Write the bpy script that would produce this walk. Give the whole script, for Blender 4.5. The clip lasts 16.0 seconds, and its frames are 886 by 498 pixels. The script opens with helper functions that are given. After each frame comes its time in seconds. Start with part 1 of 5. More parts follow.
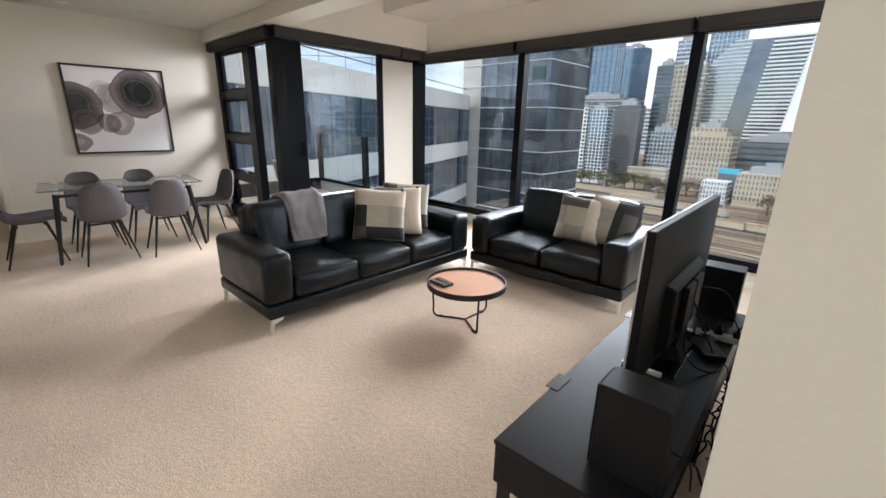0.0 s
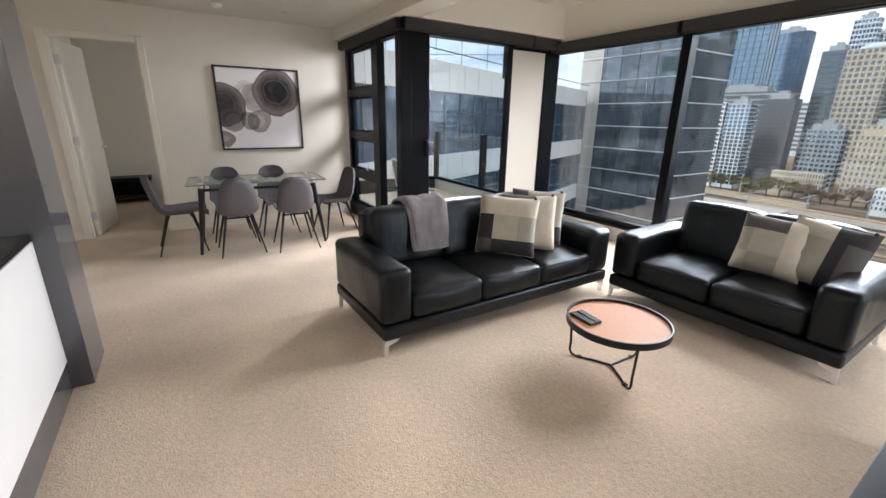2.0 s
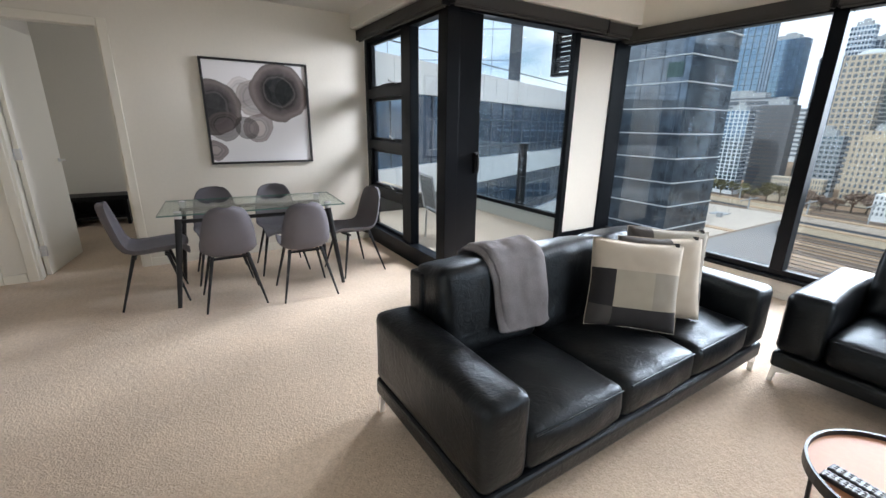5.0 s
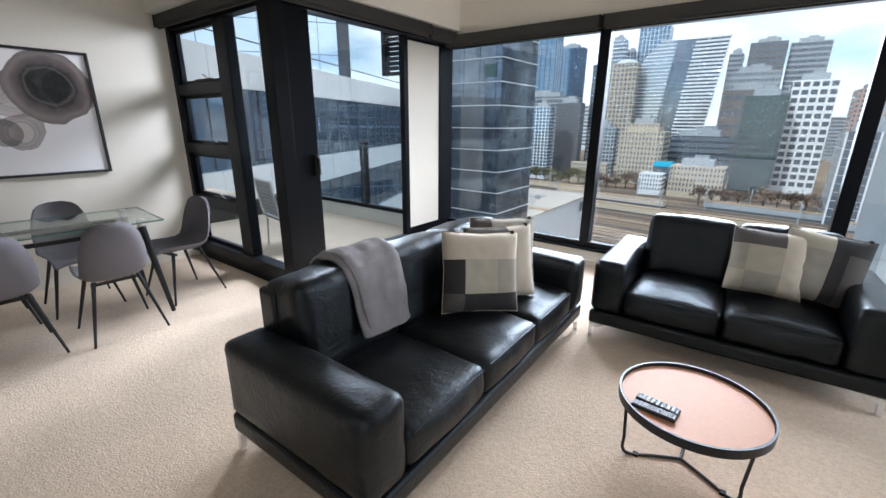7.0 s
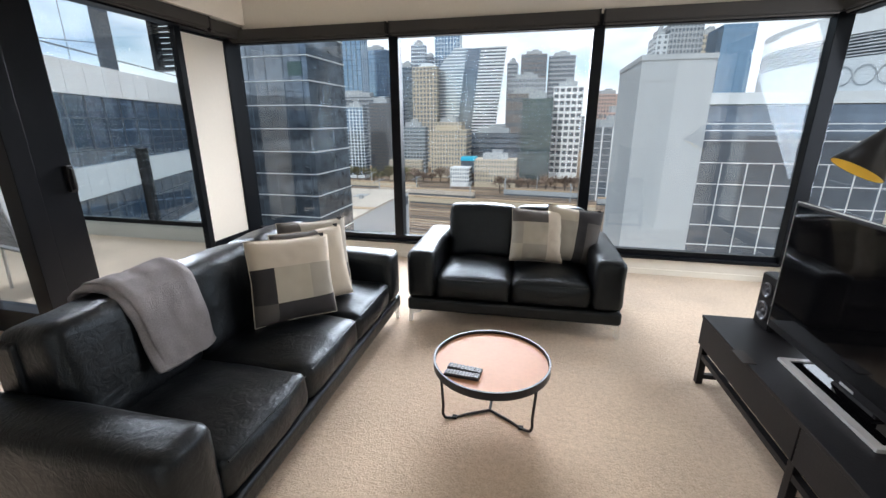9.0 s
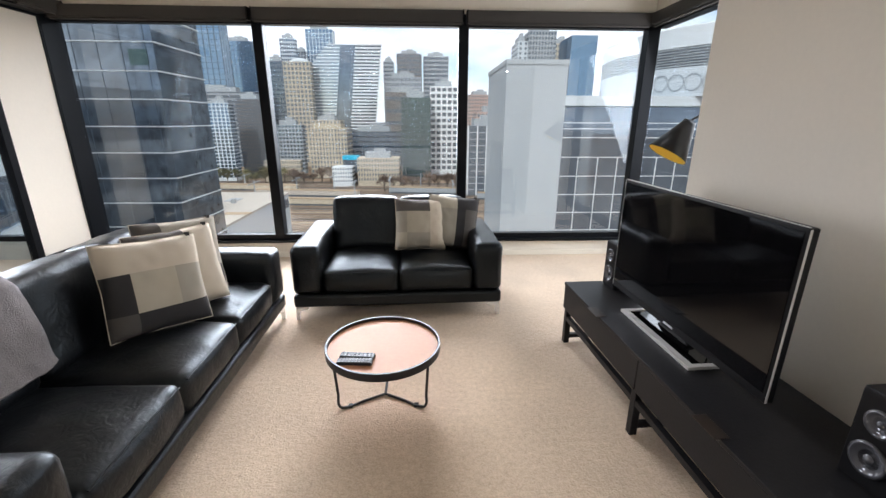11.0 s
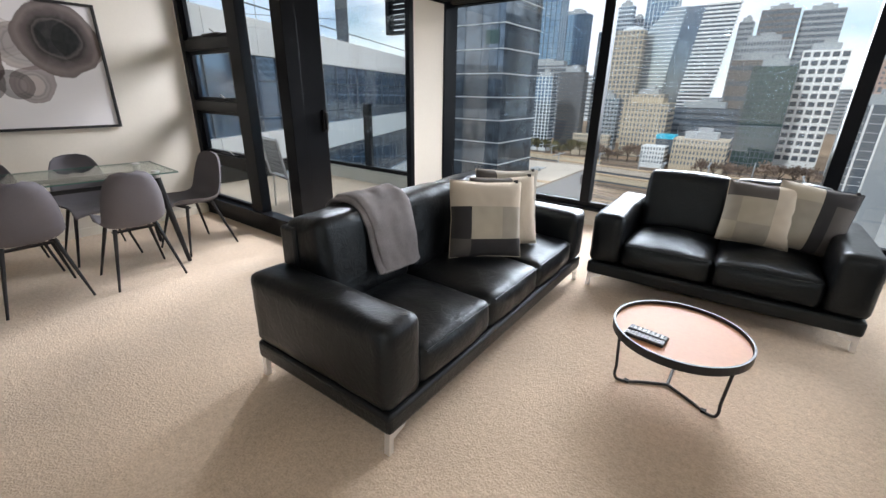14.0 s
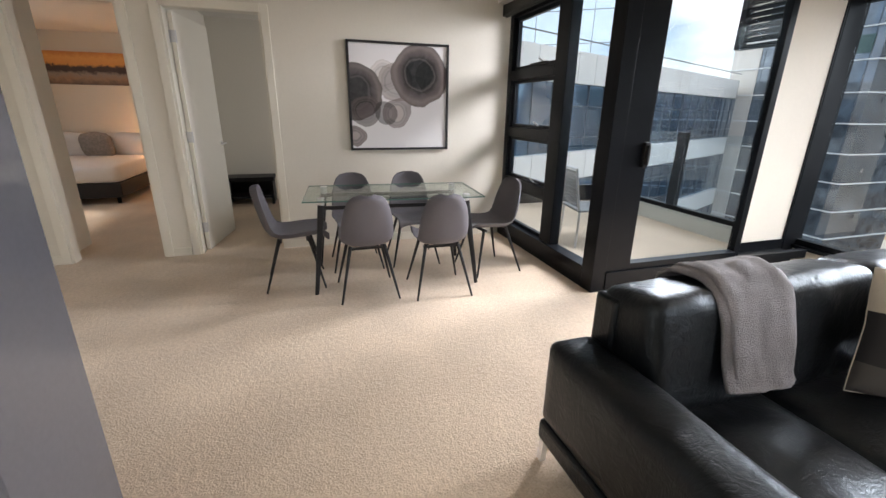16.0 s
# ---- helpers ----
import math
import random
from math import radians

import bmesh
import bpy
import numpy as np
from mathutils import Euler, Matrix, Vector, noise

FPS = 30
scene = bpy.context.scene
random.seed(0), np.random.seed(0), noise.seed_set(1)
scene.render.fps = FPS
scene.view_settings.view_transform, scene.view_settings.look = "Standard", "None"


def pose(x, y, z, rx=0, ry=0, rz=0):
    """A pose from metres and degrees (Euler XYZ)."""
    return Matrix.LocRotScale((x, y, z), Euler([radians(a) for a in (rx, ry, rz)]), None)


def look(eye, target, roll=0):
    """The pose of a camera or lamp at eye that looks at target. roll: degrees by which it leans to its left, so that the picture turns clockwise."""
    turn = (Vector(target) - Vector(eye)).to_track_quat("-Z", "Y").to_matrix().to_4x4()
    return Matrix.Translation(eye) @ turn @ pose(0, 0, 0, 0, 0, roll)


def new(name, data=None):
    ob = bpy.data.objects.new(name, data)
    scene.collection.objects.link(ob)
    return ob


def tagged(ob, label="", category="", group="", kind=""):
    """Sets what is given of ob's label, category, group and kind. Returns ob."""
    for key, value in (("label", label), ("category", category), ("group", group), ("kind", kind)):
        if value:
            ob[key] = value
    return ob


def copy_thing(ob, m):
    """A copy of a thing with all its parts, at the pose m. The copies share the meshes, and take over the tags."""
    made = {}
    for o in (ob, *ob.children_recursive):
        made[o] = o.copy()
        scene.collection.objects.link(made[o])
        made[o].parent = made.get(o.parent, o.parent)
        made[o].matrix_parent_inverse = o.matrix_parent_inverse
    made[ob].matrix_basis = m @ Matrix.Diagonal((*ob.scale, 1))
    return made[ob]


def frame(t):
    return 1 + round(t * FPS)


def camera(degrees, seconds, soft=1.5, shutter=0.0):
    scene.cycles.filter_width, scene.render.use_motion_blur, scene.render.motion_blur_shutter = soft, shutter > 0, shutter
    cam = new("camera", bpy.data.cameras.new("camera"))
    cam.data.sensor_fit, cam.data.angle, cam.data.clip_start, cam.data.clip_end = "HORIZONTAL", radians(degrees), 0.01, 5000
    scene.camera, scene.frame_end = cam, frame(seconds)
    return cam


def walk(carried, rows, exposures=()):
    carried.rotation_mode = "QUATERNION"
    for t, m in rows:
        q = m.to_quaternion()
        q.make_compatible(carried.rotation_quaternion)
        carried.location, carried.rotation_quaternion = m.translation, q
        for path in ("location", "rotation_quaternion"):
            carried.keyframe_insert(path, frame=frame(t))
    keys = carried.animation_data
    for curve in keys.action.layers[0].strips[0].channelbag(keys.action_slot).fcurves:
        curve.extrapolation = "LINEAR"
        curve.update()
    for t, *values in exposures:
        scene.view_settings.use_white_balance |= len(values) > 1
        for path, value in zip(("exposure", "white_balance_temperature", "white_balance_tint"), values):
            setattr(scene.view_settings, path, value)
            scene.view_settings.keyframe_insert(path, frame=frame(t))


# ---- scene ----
cam = camera(93.3, 16.0)
PATH = [
    (0, (-2.197, 0.55, 1.495), (-3.523, 1.931, 0.913), 1.2),
    (0.5, (-2.219, 0.562, 1.492), (-3.655, 1.825, 0.907), 1.2),
    (1, (-2.3, 0.593, 1.485), (-3.82, 1.751, 0.893), 1.1),
    (1.5, (-2.52, 0.655, 1.49), (-4.101, 1.726, 0.896), 1.0),
    (2, (-2.746, 0.709, 1.49), (-4.366, 1.715, 0.888), 1.0),
    (2.5, (-2.995, 0.793, 1.508), (-4.643, 1.753, 0.907), 1.1),
    (3, (-3.263, 0.841, 1.502), (-4.93, 1.769, 0.903), 1.1),
    (3.2, (-3.387, 0.843, 1.508), (-5.058, 1.764, 0.91), 1.2),
    (4.25, (-3.86, 0.905, 1.498), (-5.527, 1.84, 0.906), 1.1),
    (5.3, (-4.094, 0.927, 1.469), (-5.686, 1.992, 0.896), 0.9),
    (5.5, (-4.1, 0.946, 1.481), (-5.666, 2.05, 0.906), 0.9),
    (6, (-4.122, 0.94, 1.483), (-5.577, 2.185, 0.907), 0.7),
    (6.5, (-4.1, 0.929, 1.485), (-5.417, 2.318, 0.908), 0.6),
    (7, (-4.082, 0.911, 1.504), (-5.232, 2.44, 0.921), 0.4),
    (7.5, (-4.054, 0.917, 1.499), (-5.034, 2.563, 0.922), 0.3),
    (8, (-4.012, 0.917, 1.486), (-4.814, 2.659, 0.917), 0.3),
    (8.5, (-3.978, 0.914, 1.498), (-4.595, 2.728, 0.923), 0.1),
    (9, (-3.951, 0.907, 1.514), (-4.385, 2.771, 0.933), -0.1),
    (9.5, (-3.93, 0.897, 1.504), (-4.188, 2.795, 0.927), 0.0),
    (10, (-3.915, 0.883, 1.503), (-4.01, 2.796, 0.928), 0.0),
    (10.2, (-3.911, 0.871, 1.494), (-3.953, 2.788, 0.928), 0.2),
    (11.3, (-3.918, 0.832, 1.46), (-3.82, 2.735, 0.86), 0.2),
    (12.3, (-3.944, 0.793, 1.414), (-4.015, 2.687, 0.775), 0.1),
    (12.5, (-3.957, 0.78, 1.396), (-4.128, 2.666, 0.753), 0.3),
    (13, (-3.953, 0.784, 1.379), (-4.429, 2.61, 0.716), 0.6),
    (13.5, (-3.976, 0.774, 1.398), (-4.781, 2.467, 0.7), 0.6),
    (14, (-4.015, 0.739, 1.398), (-5.135, 2.238, 0.69), 0.9),
    (14.5, (-4.079, 0.728, 1.404), (-5.455, 1.995, 0.697), 1.0),
    (15, (-4.176, 0.745, 1.444), (-5.724, 1.796, 0.738), 1.0),
    (15.5, (-4.382, 0.771, 1.436), (-6.091, 1.565, 0.766), 0.8),
    (16, (-4.582, 0.802, 1.43), (-6.394, 1.368, 0.8), 0.8),
]
walk(cam, [(t, look(eye, target, roll)) for t, eye, target, roll in PATH], [(0, 0.12, 6580, 11), (3, 0.19, 6580, 11), (5.5, 0.22, 6120, 9), (6.5, 0.18, 5980, 9), (7.5, 0.15, 6120, 9), (9, 0.12, 6480, 11), (10, 0.13, 6600, 12), (12.5, 0.18, 6620, 12), (14, 0.08, 6600, 11), (15, 0.2, 6610, 11), (16, 0.34, 6620, 11)])

# ---- light ----
SUN_EL, SUN_AZ = 42.0, 200.0
world = bpy.data.worlds.new("sky")
scene.world = world
world.use_nodes = True
wn, wl = world.node_tree.nodes, world.node_tree.links
sky = wn.new("ShaderNodeTexSky")
sky.sky_type, sky.sun_disc = "NISHITA", False
sky.sun_elevation, sky.sun_rotation = radians(SUN_EL), radians(SUN_AZ)
# broken cloud: soft white patches mixed over the blue sky
wco = wn.new("ShaderNodeTexCoord")
wmap = wn.new("ShaderNodeMapping")
wmap.inputs["Scale"].default_value = (1.0, 1.0, 2.6)
cloud = wn.new("ShaderNodeTexNoise")
cloud.inputs["Scale"].default_value = 2.4
cloud.inputs["Detail"].default_value = 6.0
cramp = wn.new("ShaderNodeValToRGB")
cramp.color_ramp.elements[0].position, cramp.color_ramp.elements[1].position = 0.33, 0.50
wmix = wn.new("ShaderNodeMixRGB")
wmix.inputs["Color2"].default_value = (9.0, 9.1, 9.3, 1)
wl.new(wco.outputs["Generated"], wmap.inputs["Vector"])
wl.new(wmap.outputs["Vector"], cloud.inputs["Vector"])
wl.new(cloud.outputs["Fac"], cramp.inputs["Fac"])
wl.new(cramp.outputs["Color"], wmix.inputs["Fac"])
wl.new(sky.outputs["Color"], wmix.inputs["Color1"])
wl.new(wmix.outputs["Color"], wn["Background"].inputs["Color"])
wn["Background"].inputs["Strength"].default_value = 0.15
scene.view_settings.exposure = 0.0

sun = new("sun", bpy.data.lights.new("sun", "SUN"))
sun.data.energy, sun.data.angle, sun.data.color = 2.3, radians(6), (1.0, 0.965, 0.92)
sun.matrix_world = look((0, 0, 0), (-math.cos(radians(SUN_EL)) * math.sin(radians(SUN_AZ)), -math.cos(radians(SUN_EL)) * math.cos(radians(SUN_AZ)), -math.sin(radians(SUN_EL))))


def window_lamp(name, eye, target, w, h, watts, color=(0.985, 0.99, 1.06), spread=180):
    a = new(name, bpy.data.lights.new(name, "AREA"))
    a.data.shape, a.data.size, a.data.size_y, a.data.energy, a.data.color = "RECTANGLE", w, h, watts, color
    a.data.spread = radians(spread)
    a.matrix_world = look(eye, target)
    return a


window_lamp("north_window_light", (-5.2, 6.3, 1.95), (-5.2, 3.0, 0.0), 3.4, 2.6, 168, spread=80)
window_lamp("east_window_light", (-1.2, 4.4, 1.5), (-4, 4.2, 0.2), 1.6, 1.9, 50)
# added fill lamp, out of view, brightening the bedroom behind the open door
window_lamp("bedroom_fill_light", (-10.75, 3.2, 1.55), (-10.75, 0, 0.9), 1.6, 1.2, 13)
window_lamp("balcony_door_light", (-7.8, 3.85, 1.6), (-5.5, 2.5, 0.0), 1.0, 1.6, 40, spread=115)
window_lamp("balcony_window_light", (-7.95, 4.5, 2.35), (-8.5, 1.8, 0.6), 0.7, 0.7, 40, spread=110)
# added fill lamp for the bedroom with the bed, also out of view
window_lamp("other_bedroom_fill_light", (-11.6, -4.15, 1.5), (-11.8, -1, 0.6), 1.4, 1.1, 9)
# unseen kitchen lamps, added where the brightly lit hall wall implies a source
for lx, ly, watts in ((-3.2, -1.3, 13), (-1.85, -0.9, 30), (-5.2, -1.6, 13)):
    window_lamp("unseen_kitchen_lamp", (lx, ly, 2.62), (lx, ly, 0), 0.09, 0.09, watts, (0.93, 0.965, 1.0))


# ---- materials ----
def nodes(name):
    m = bpy.data.materials.new(name)
    m.use_nodes = True
    return m, m.node_tree, m.node_tree.nodes["Principled BSDF"]


def surface(name, color, rough=0.6, metal=0.0, vary=0.08, scale=3.0, fine=60.0, bump=0.0, bump_scale=200.0, rvary=0.0, each=0.0, coat=0.0, spec=0.5):
    """Base colour broken up at two scales, with fine relief."""
    m, nt, b = nodes(name)
    co = nt.nodes.new("ShaderNodeTexCoord")
    n1, n2 = nt.nodes.new("ShaderNodeTexNoise"), nt.nodes.new("ShaderNodeTexNoise")
    n1.inputs["Scale"].default_value, n2.inputs["Scale"].default_value = scale, fine
    n1.inputs["Detail"].default_value = n2.inputs["Detail"].default_value = 4
    add = nt.nodes.new("ShaderNodeMath")
    add.operation = "ADD"
    rng = nt.nodes.new("ShaderNodeMapRange")
    rng.inputs["From Min"].default_value, rng.inputs["From Max"].default_value = 0.6, 1.4
    rng.inputs["To Min"].default_value, rng.inputs["To Max"].default_value = 1 - vary, 1 + vary
    mul = nt.nodes.new("ShaderNodeVectorMath")
    mul.operation = "SCALE"
    mul.inputs[0].default_value = color
    for n in (n1, n2):
        nt.links.new(co.outputs["Object"], n.inputs["Vector"])
    nt.links.new(n1.outputs["Fac"], add.inputs[0])
    nt.links.new(n2.outputs["Fac"], add.inputs[1])
    nt.links.new(add.outputs[0], rng.inputs["Value"])
    last = rng.outputs[0]
    if each:
        oi = nt.nodes.new("ShaderNodeObjectInfo")
        er = nt.nodes.new("ShaderNodeMapRange")
        er.inputs["To Min"].default_value, er.inputs["To Max"].default_value = 1 - each, 1 + each
        em = nt.nodes.new("ShaderNodeMath")
        em.operation = "MULTIPLY"
        nt.links.new(oi.outputs["Random"], er.inputs["Value"])
        nt.links.new(er.outputs[0], em.inputs[0])
        nt.links.new(last, em.inputs[1])
        last = em.outputs[0]
    nt.links.new(last, mul.inputs["Scale"])
    nt.links.new(mul.outputs[0], b.inputs["Base Color"])
    b.inputs["Metallic"].default_value = metal
    b.inputs["Roughness"].default_value = rough
    b.inputs["Coat Weight"].default_value = coat
    b.inputs["Specular IOR Level"].default_value = spec
    if rvary:
        rr = nt.nodes.new("ShaderNodeMapRange")
        rr.inputs["To Min"].default_value, rr.inputs["To Max"].default_value = rough - rvary, rough + rvary
        nt.links.new(n1.outputs["Fac"], rr.inputs["Value"])
        nt.links.new(rr.outputs[0], b.inputs["Roughness"])
    if bump:
        n3, bp = nt.nodes.new("ShaderNodeTexNoise"), nt.nodes.new("ShaderNodeBump")
        n3.inputs["Scale"].default_value, n3.inputs["Detail"].default_value = bump_scale, 3
        bp.inputs["Strength"].default_value, bp.inputs["Distance"].default_value = bump, 0.01
        nt.links.new(co.outputs["Object"], n3.inputs["Vector"])
        nt.links.new(n3.outputs["Fac"], bp.inputs["Height"])
        nt.links.new(bp.outputs[0], b.inputs["Normal"])
    return m


def carpet_mat():
    m, nt, b = nodes("beige_cut_pile_carpet")
    co = nt.nodes.new("ShaderNodeTexCoord")
    tuft, blotch, wear = (nt.nodes.new("ShaderNodeTexNoise") for _ in range(3))
    for n, s, d in ((tuft, 110, 4), (blotch, 38, 5), (wear, 1.2, 8)):
        n.inputs["Scale"].default_value, n.inputs["Detail"].default_value = s, d
        nt.links.new(co.outputs["Object"], n.inputs["Vector"])
    ramp = nt.nodes.new("ShaderNodeValToRGB")
    ramp.color_ramp.elements[0].position, ramp.color_ramp.elements[1].position = 0.3, 0.69
    ramp.color_ramp.elements[0].color, ramp.color_ramp.elements[1].color = (0.475, 0.362, 0.255, 1), (0.72, 0.582, 0.436, 1)
    mixv = nt.nodes.new("ShaderNodeMix")
    mixv.inputs[0].default_value = 0.46
    nt.links.new(tuft.outputs["Fac"], mixv.inputs[2])
    nt.links.new(blotch.outputs["Fac"], mixv.inputs[3])
    nt.links.new(mixv.outputs[0], ramp.inputs["Fac"])
    wr = nt.nodes.new("ShaderNodeMapRange")
    wr.inputs["From Min"].default_value, wr.inputs["From Max"].default_value = 0.3, 0.7
    wr.inputs["To Min"].default_value, wr.inputs["To Max"].default_value = 0.82, 1.14
    nt.links.new(wear.outputs["Fac"], wr.inputs["Value"])
    sc = nt.nodes.new("ShaderNodeVectorMath")
    sc.operation = "SCALE"
    nt.links.new(ramp.outputs["Color"], sc.inputs[0])
    nt.links.new(wr.outputs[0], sc.inputs["Scale"])
    nt.links.new(sc.outputs[0], b.inputs["Base Color"])
    b.inputs["Roughness"].default_value = 0.95
    b.inputs["Sheen Weight"].default_value = 0.25
    bp = nt.nodes.new("ShaderNodeBump")
    bp.inputs["Strength"].default_value, bp.inputs["Distance"].default_value = 0.75, 0.014
    nt.links.new(mixv.outputs[0], bp.inputs["Height"])
    nt.links.new(bp.outputs[0], b.inputs["Normal"])
    return m


def leather_mat():
    m, nt, b = nodes("black_leather")
    co = nt.nodes.new("ShaderNodeTexCoord")
    grain = nt.nodes.new("ShaderNodeTexVoronoi")
    grain.inputs["Scale"].default_value = 320
    crease, soft = nt.nodes.new("ShaderNodeTexNoise"), nt.nodes.new("ShaderNodeTexNoise")
    crease.inputs["Scale"].default_value, crease.inputs["Detail"].default_value, crease.inputs["Distortion"].default_value = 17, 5, 2.2
    soft.inputs["Scale"].default_value = 4
    for n in (grain, crease, soft):
        nt.links.new(co.outputs["Object"], n.inputs["Vector"])
    b1, b2 = nt.nodes.new("ShaderNodeBump"), nt.nodes.new("ShaderNodeBump")
    b1.inputs["Strength"].default_value, b1.inputs["Distance"].default_value = 0.2, 0.014
    b2.inputs["Strength"].default_value, b2.inputs["Distance"].default_value = 0.12, 0.002
    # fine fold lines, gathered in patches, over a soft unevenness
    fold, away, thin, most, put = nt.nodes.new("ShaderNodeTexNoise"), nt.nodes.new("ShaderNodeMath"), nt.nodes.new("ShaderNodeMapRange"), nt.nodes.new("ShaderNodeMapRange"), nt.nodes.new("ShaderNodeMath")
    stretch = nt.nodes.new("ShaderNodeMapping")
    stretch.inputs["Scale"].default_value, stretch.inputs["Rotation"].default_value = (1.0, 2.6, 1.6), (0.3, 0.2, 0.7)
    fold.inputs["Scale"].default_value, fold.inputs["Detail"].default_value, fold.inputs["Distortion"].default_value = 10, 3, 1.4
    nt.links.new(co.outputs["Object"], stretch.inputs["Vector"])
    nt.links.new(stretch.outputs[0], fold.inputs["Vector"])
    away.operation, away.inputs[1].default_value = "SUBTRACT", 0.5
    nt.links.new(fold.outputs["Fac"], away.inputs[0])
    size = nt.nodes.new("ShaderNodeMath")
    size.operation = "ABSOLUTE"
    nt.links.new(away.outputs[0], size.inputs[0])
    thin.inputs["From Max"].default_value = 0.09
    nt.links.new(size.outputs[0], thin.inputs["Value"])
    most.inputs["From Min"].default_value, most.inputs["From Max"].default_value = 0.42, 0.62
    nt.links.new(soft.outputs["Fac"], most.inputs["Value"])
    put.operation = "MULTIPLY"
    nt.links.new(thin.outputs[0], put.inputs[0])
    nt.links.new(most.outputs[0], put.inputs[1])
    both = nt.nodes.new("ShaderNodeMath")
    both.operation, both.inputs[1].default_value = "MULTIPLY_ADD", 0.23
    nt.links.new(put.outputs[0], both.inputs[0])
    nt.links.new(crease.outputs["Fac"], both.inputs[2])
    nt.links.new(both.outputs[0], b1.inputs["Height"])
    nt.links.new(grain.outputs["Distance"], b2.inputs["Height"])
    nt.links.new(b1.outputs[0], b2.inputs["Normal"])
    nt.links.new(b2.outputs[0], b.inputs["Normal"])
    rr = nt.nodes.new("ShaderNodeMapRange")
    rr.inputs["To Min"].default_value, rr.inputs["To Max"].default_value = 0.27, 0.42
    nt.links.new(soft.outputs["Fac"], rr.inputs["Value"])
    nt.links.new(rr.outputs[0], b.inputs["Roughness"])
    b.inputs["Base Color"].default_value = (0.0045, 0.0052, 0.0062, 1)
    b.inputs["Specular IOR Level"].default_value = 0.38
    b.inputs["Specular Tint"].default_value = (0.84, 0.94, 1.0, 1)
    return m


def glass_mat(name, tint, gloss=0.022):
    m = bpy.data.materials.new(name)
    m.use_nodes = True
    nt = m.node_tree
    nt.nodes.clear()
    out, tr, gl = (nt.nodes.new("ShaderNode" + k) for k in ("OutputMaterial", "BsdfTransparent", "BsdfGlossy"))
    gl.inputs["Roughness"].default_value = 0.0
    tr.inputs["Color"].default_value = (*tint, 1)
    lw, mx = nt.nodes.new("ShaderNodeLayerWeight"), nt.nodes.new("ShaderNodeMixShader")
    pw, ma = nt.nodes.new("ShaderNodeMath"), nt.nodes.new("ShaderNodeMath")
    pw.operation, pw.inputs[1].default_value = "POWER", 5.0
    ma.operation, ma.inputs[1].default_value, ma.inputs[2].default_value = "MULTIPLY_ADD", 0.8, gloss
    nt.links.new(lw.outputs["Facing"], pw.inputs[0])
    nt.links.new(pw.outputs[0], ma.inputs[0])
    nt.links.new(ma.outputs[0], mx.inputs[0])
    nt.links.new(tr.outputs[0], mx.inputs[1])
    nt.links.new(gl.outputs[0], mx.inputs[2])
    nt.links.new(mx.outputs[0], out.inputs[0])
    return m


def glow(name, color, strength):
    m, nt, b = nodes(name)
    b.inputs["Base Color"].default_value = (*color, 1)
    b.inputs["Emission Color"].default_value = (*color, 1)
    b.inputs["Emission Strength"].default_value = strength
    return m


M_WALL = surface("cream_wall_paint", (0.75, 0.715, 0.635), 0.65, vary=0.025, scale=0.8, fine=40, bump=0.03, bump_scale=240)
M_CEIL = surface("ceiling_paint", (0.68, 0.66, 0.61), 0.8, vary=0.02, scale=0.6, fine=30, bump=0.02)
M_TRIM = surface("white_gloss_trim", (0.80, 0.77, 0.68), 0.35, vary=0.02, scale=2)
M_CARPET = carpet_mat()
M_FRAME = surface("black_powder_coated_aluminium", (0.005, 0.006, 0.008), 0.32, vary=0.15, scale=2, fine=90, rvary=0.06, spec=0.12)
M_BLIND = surface("charcoal_roller_blind", (0.035, 0.033, 0.03), 0.7, vary=0.1, scale=3, bump=0.1, bump_scale=700)
M_LEATHER = leather_mat()
M_BOARD = surface("black_oak_laminate", (0.012, 0.012, 0.0135), 0.42, vary=0.25, scale=4, fine=90, bump=0.05, bump_scale=90, rvary=0.08, spec=0.18)
M_BLACK = surface("matt_black_plastic", (0.006, 0.006, 0.007), 0.5, vary=0.1, bump=0.03, spec=0.18)
M_METALBLACK = surface("black_steel", (0.016, 0.016, 0.017), 0.38, metal=0.3, vary=0.1)
M_CHROME = surface("polished_chrome", (0.86, 0.86, 0.87), 0.28, metal=0.85, vary=0.03)
M_TAB = surface("dark_bronze_tab", (0.03, 0.023, 0.019), 0.35, vary=0.1, spec=0.15)
M_REMOTE = surface("dark_grey_plastic", (0.03, 0.03, 0.032), 0.4, vary=0.1)
M_ALU = surface("brushed_aluminium", (0.62, 0.62, 0.63), 0.32, metal=1.0, vary=0.05, fine=200)
M_SILVER = surface("satin_silver_plastic", (0.55, 0.55, 0.54), 0.38, metal=0.25, vary=0.03)
M_SCREEN = surface("glossy_black_screen", (0.003, 0.003, 0.0035), 0.05, vary=0.02, spec=0.35)
M_WHITE = surface("white_satin_panel", (0.80, 0.81, 0.80), 0.28, vary=0.015, scale=1)
M_GREY = surface("grey_gloss_laminate", (0.085, 0.087, 0.098), 0.1, vary=0.06, scale=2, coat=0.3)
M_STONE = surface("black_polished_stone", (0.012, 0.011, 0.011), 0.08, vary=0.4, scale=30, fine=160)
M_COPPER = surface("tan_wood_veneer", (0.52, 0.26, 0.145), 0.5, vary=0.07, scale=2.5, fine=50, bump=0.02, spec=0.25)
M_CHAIR = surface("grey_woven_fabric", (0.135, 0.128, 0.142), 0.85, vary=0.12, scale=5, fine=240, bump=0.2, bump_scale=480)
M_TOWEL = surface("grey_terry_fabric", (0.225, 0.212, 0.22), 0.95, vary=0.24, scale=8, fine=170, bump=0.8, bump_scale=210)
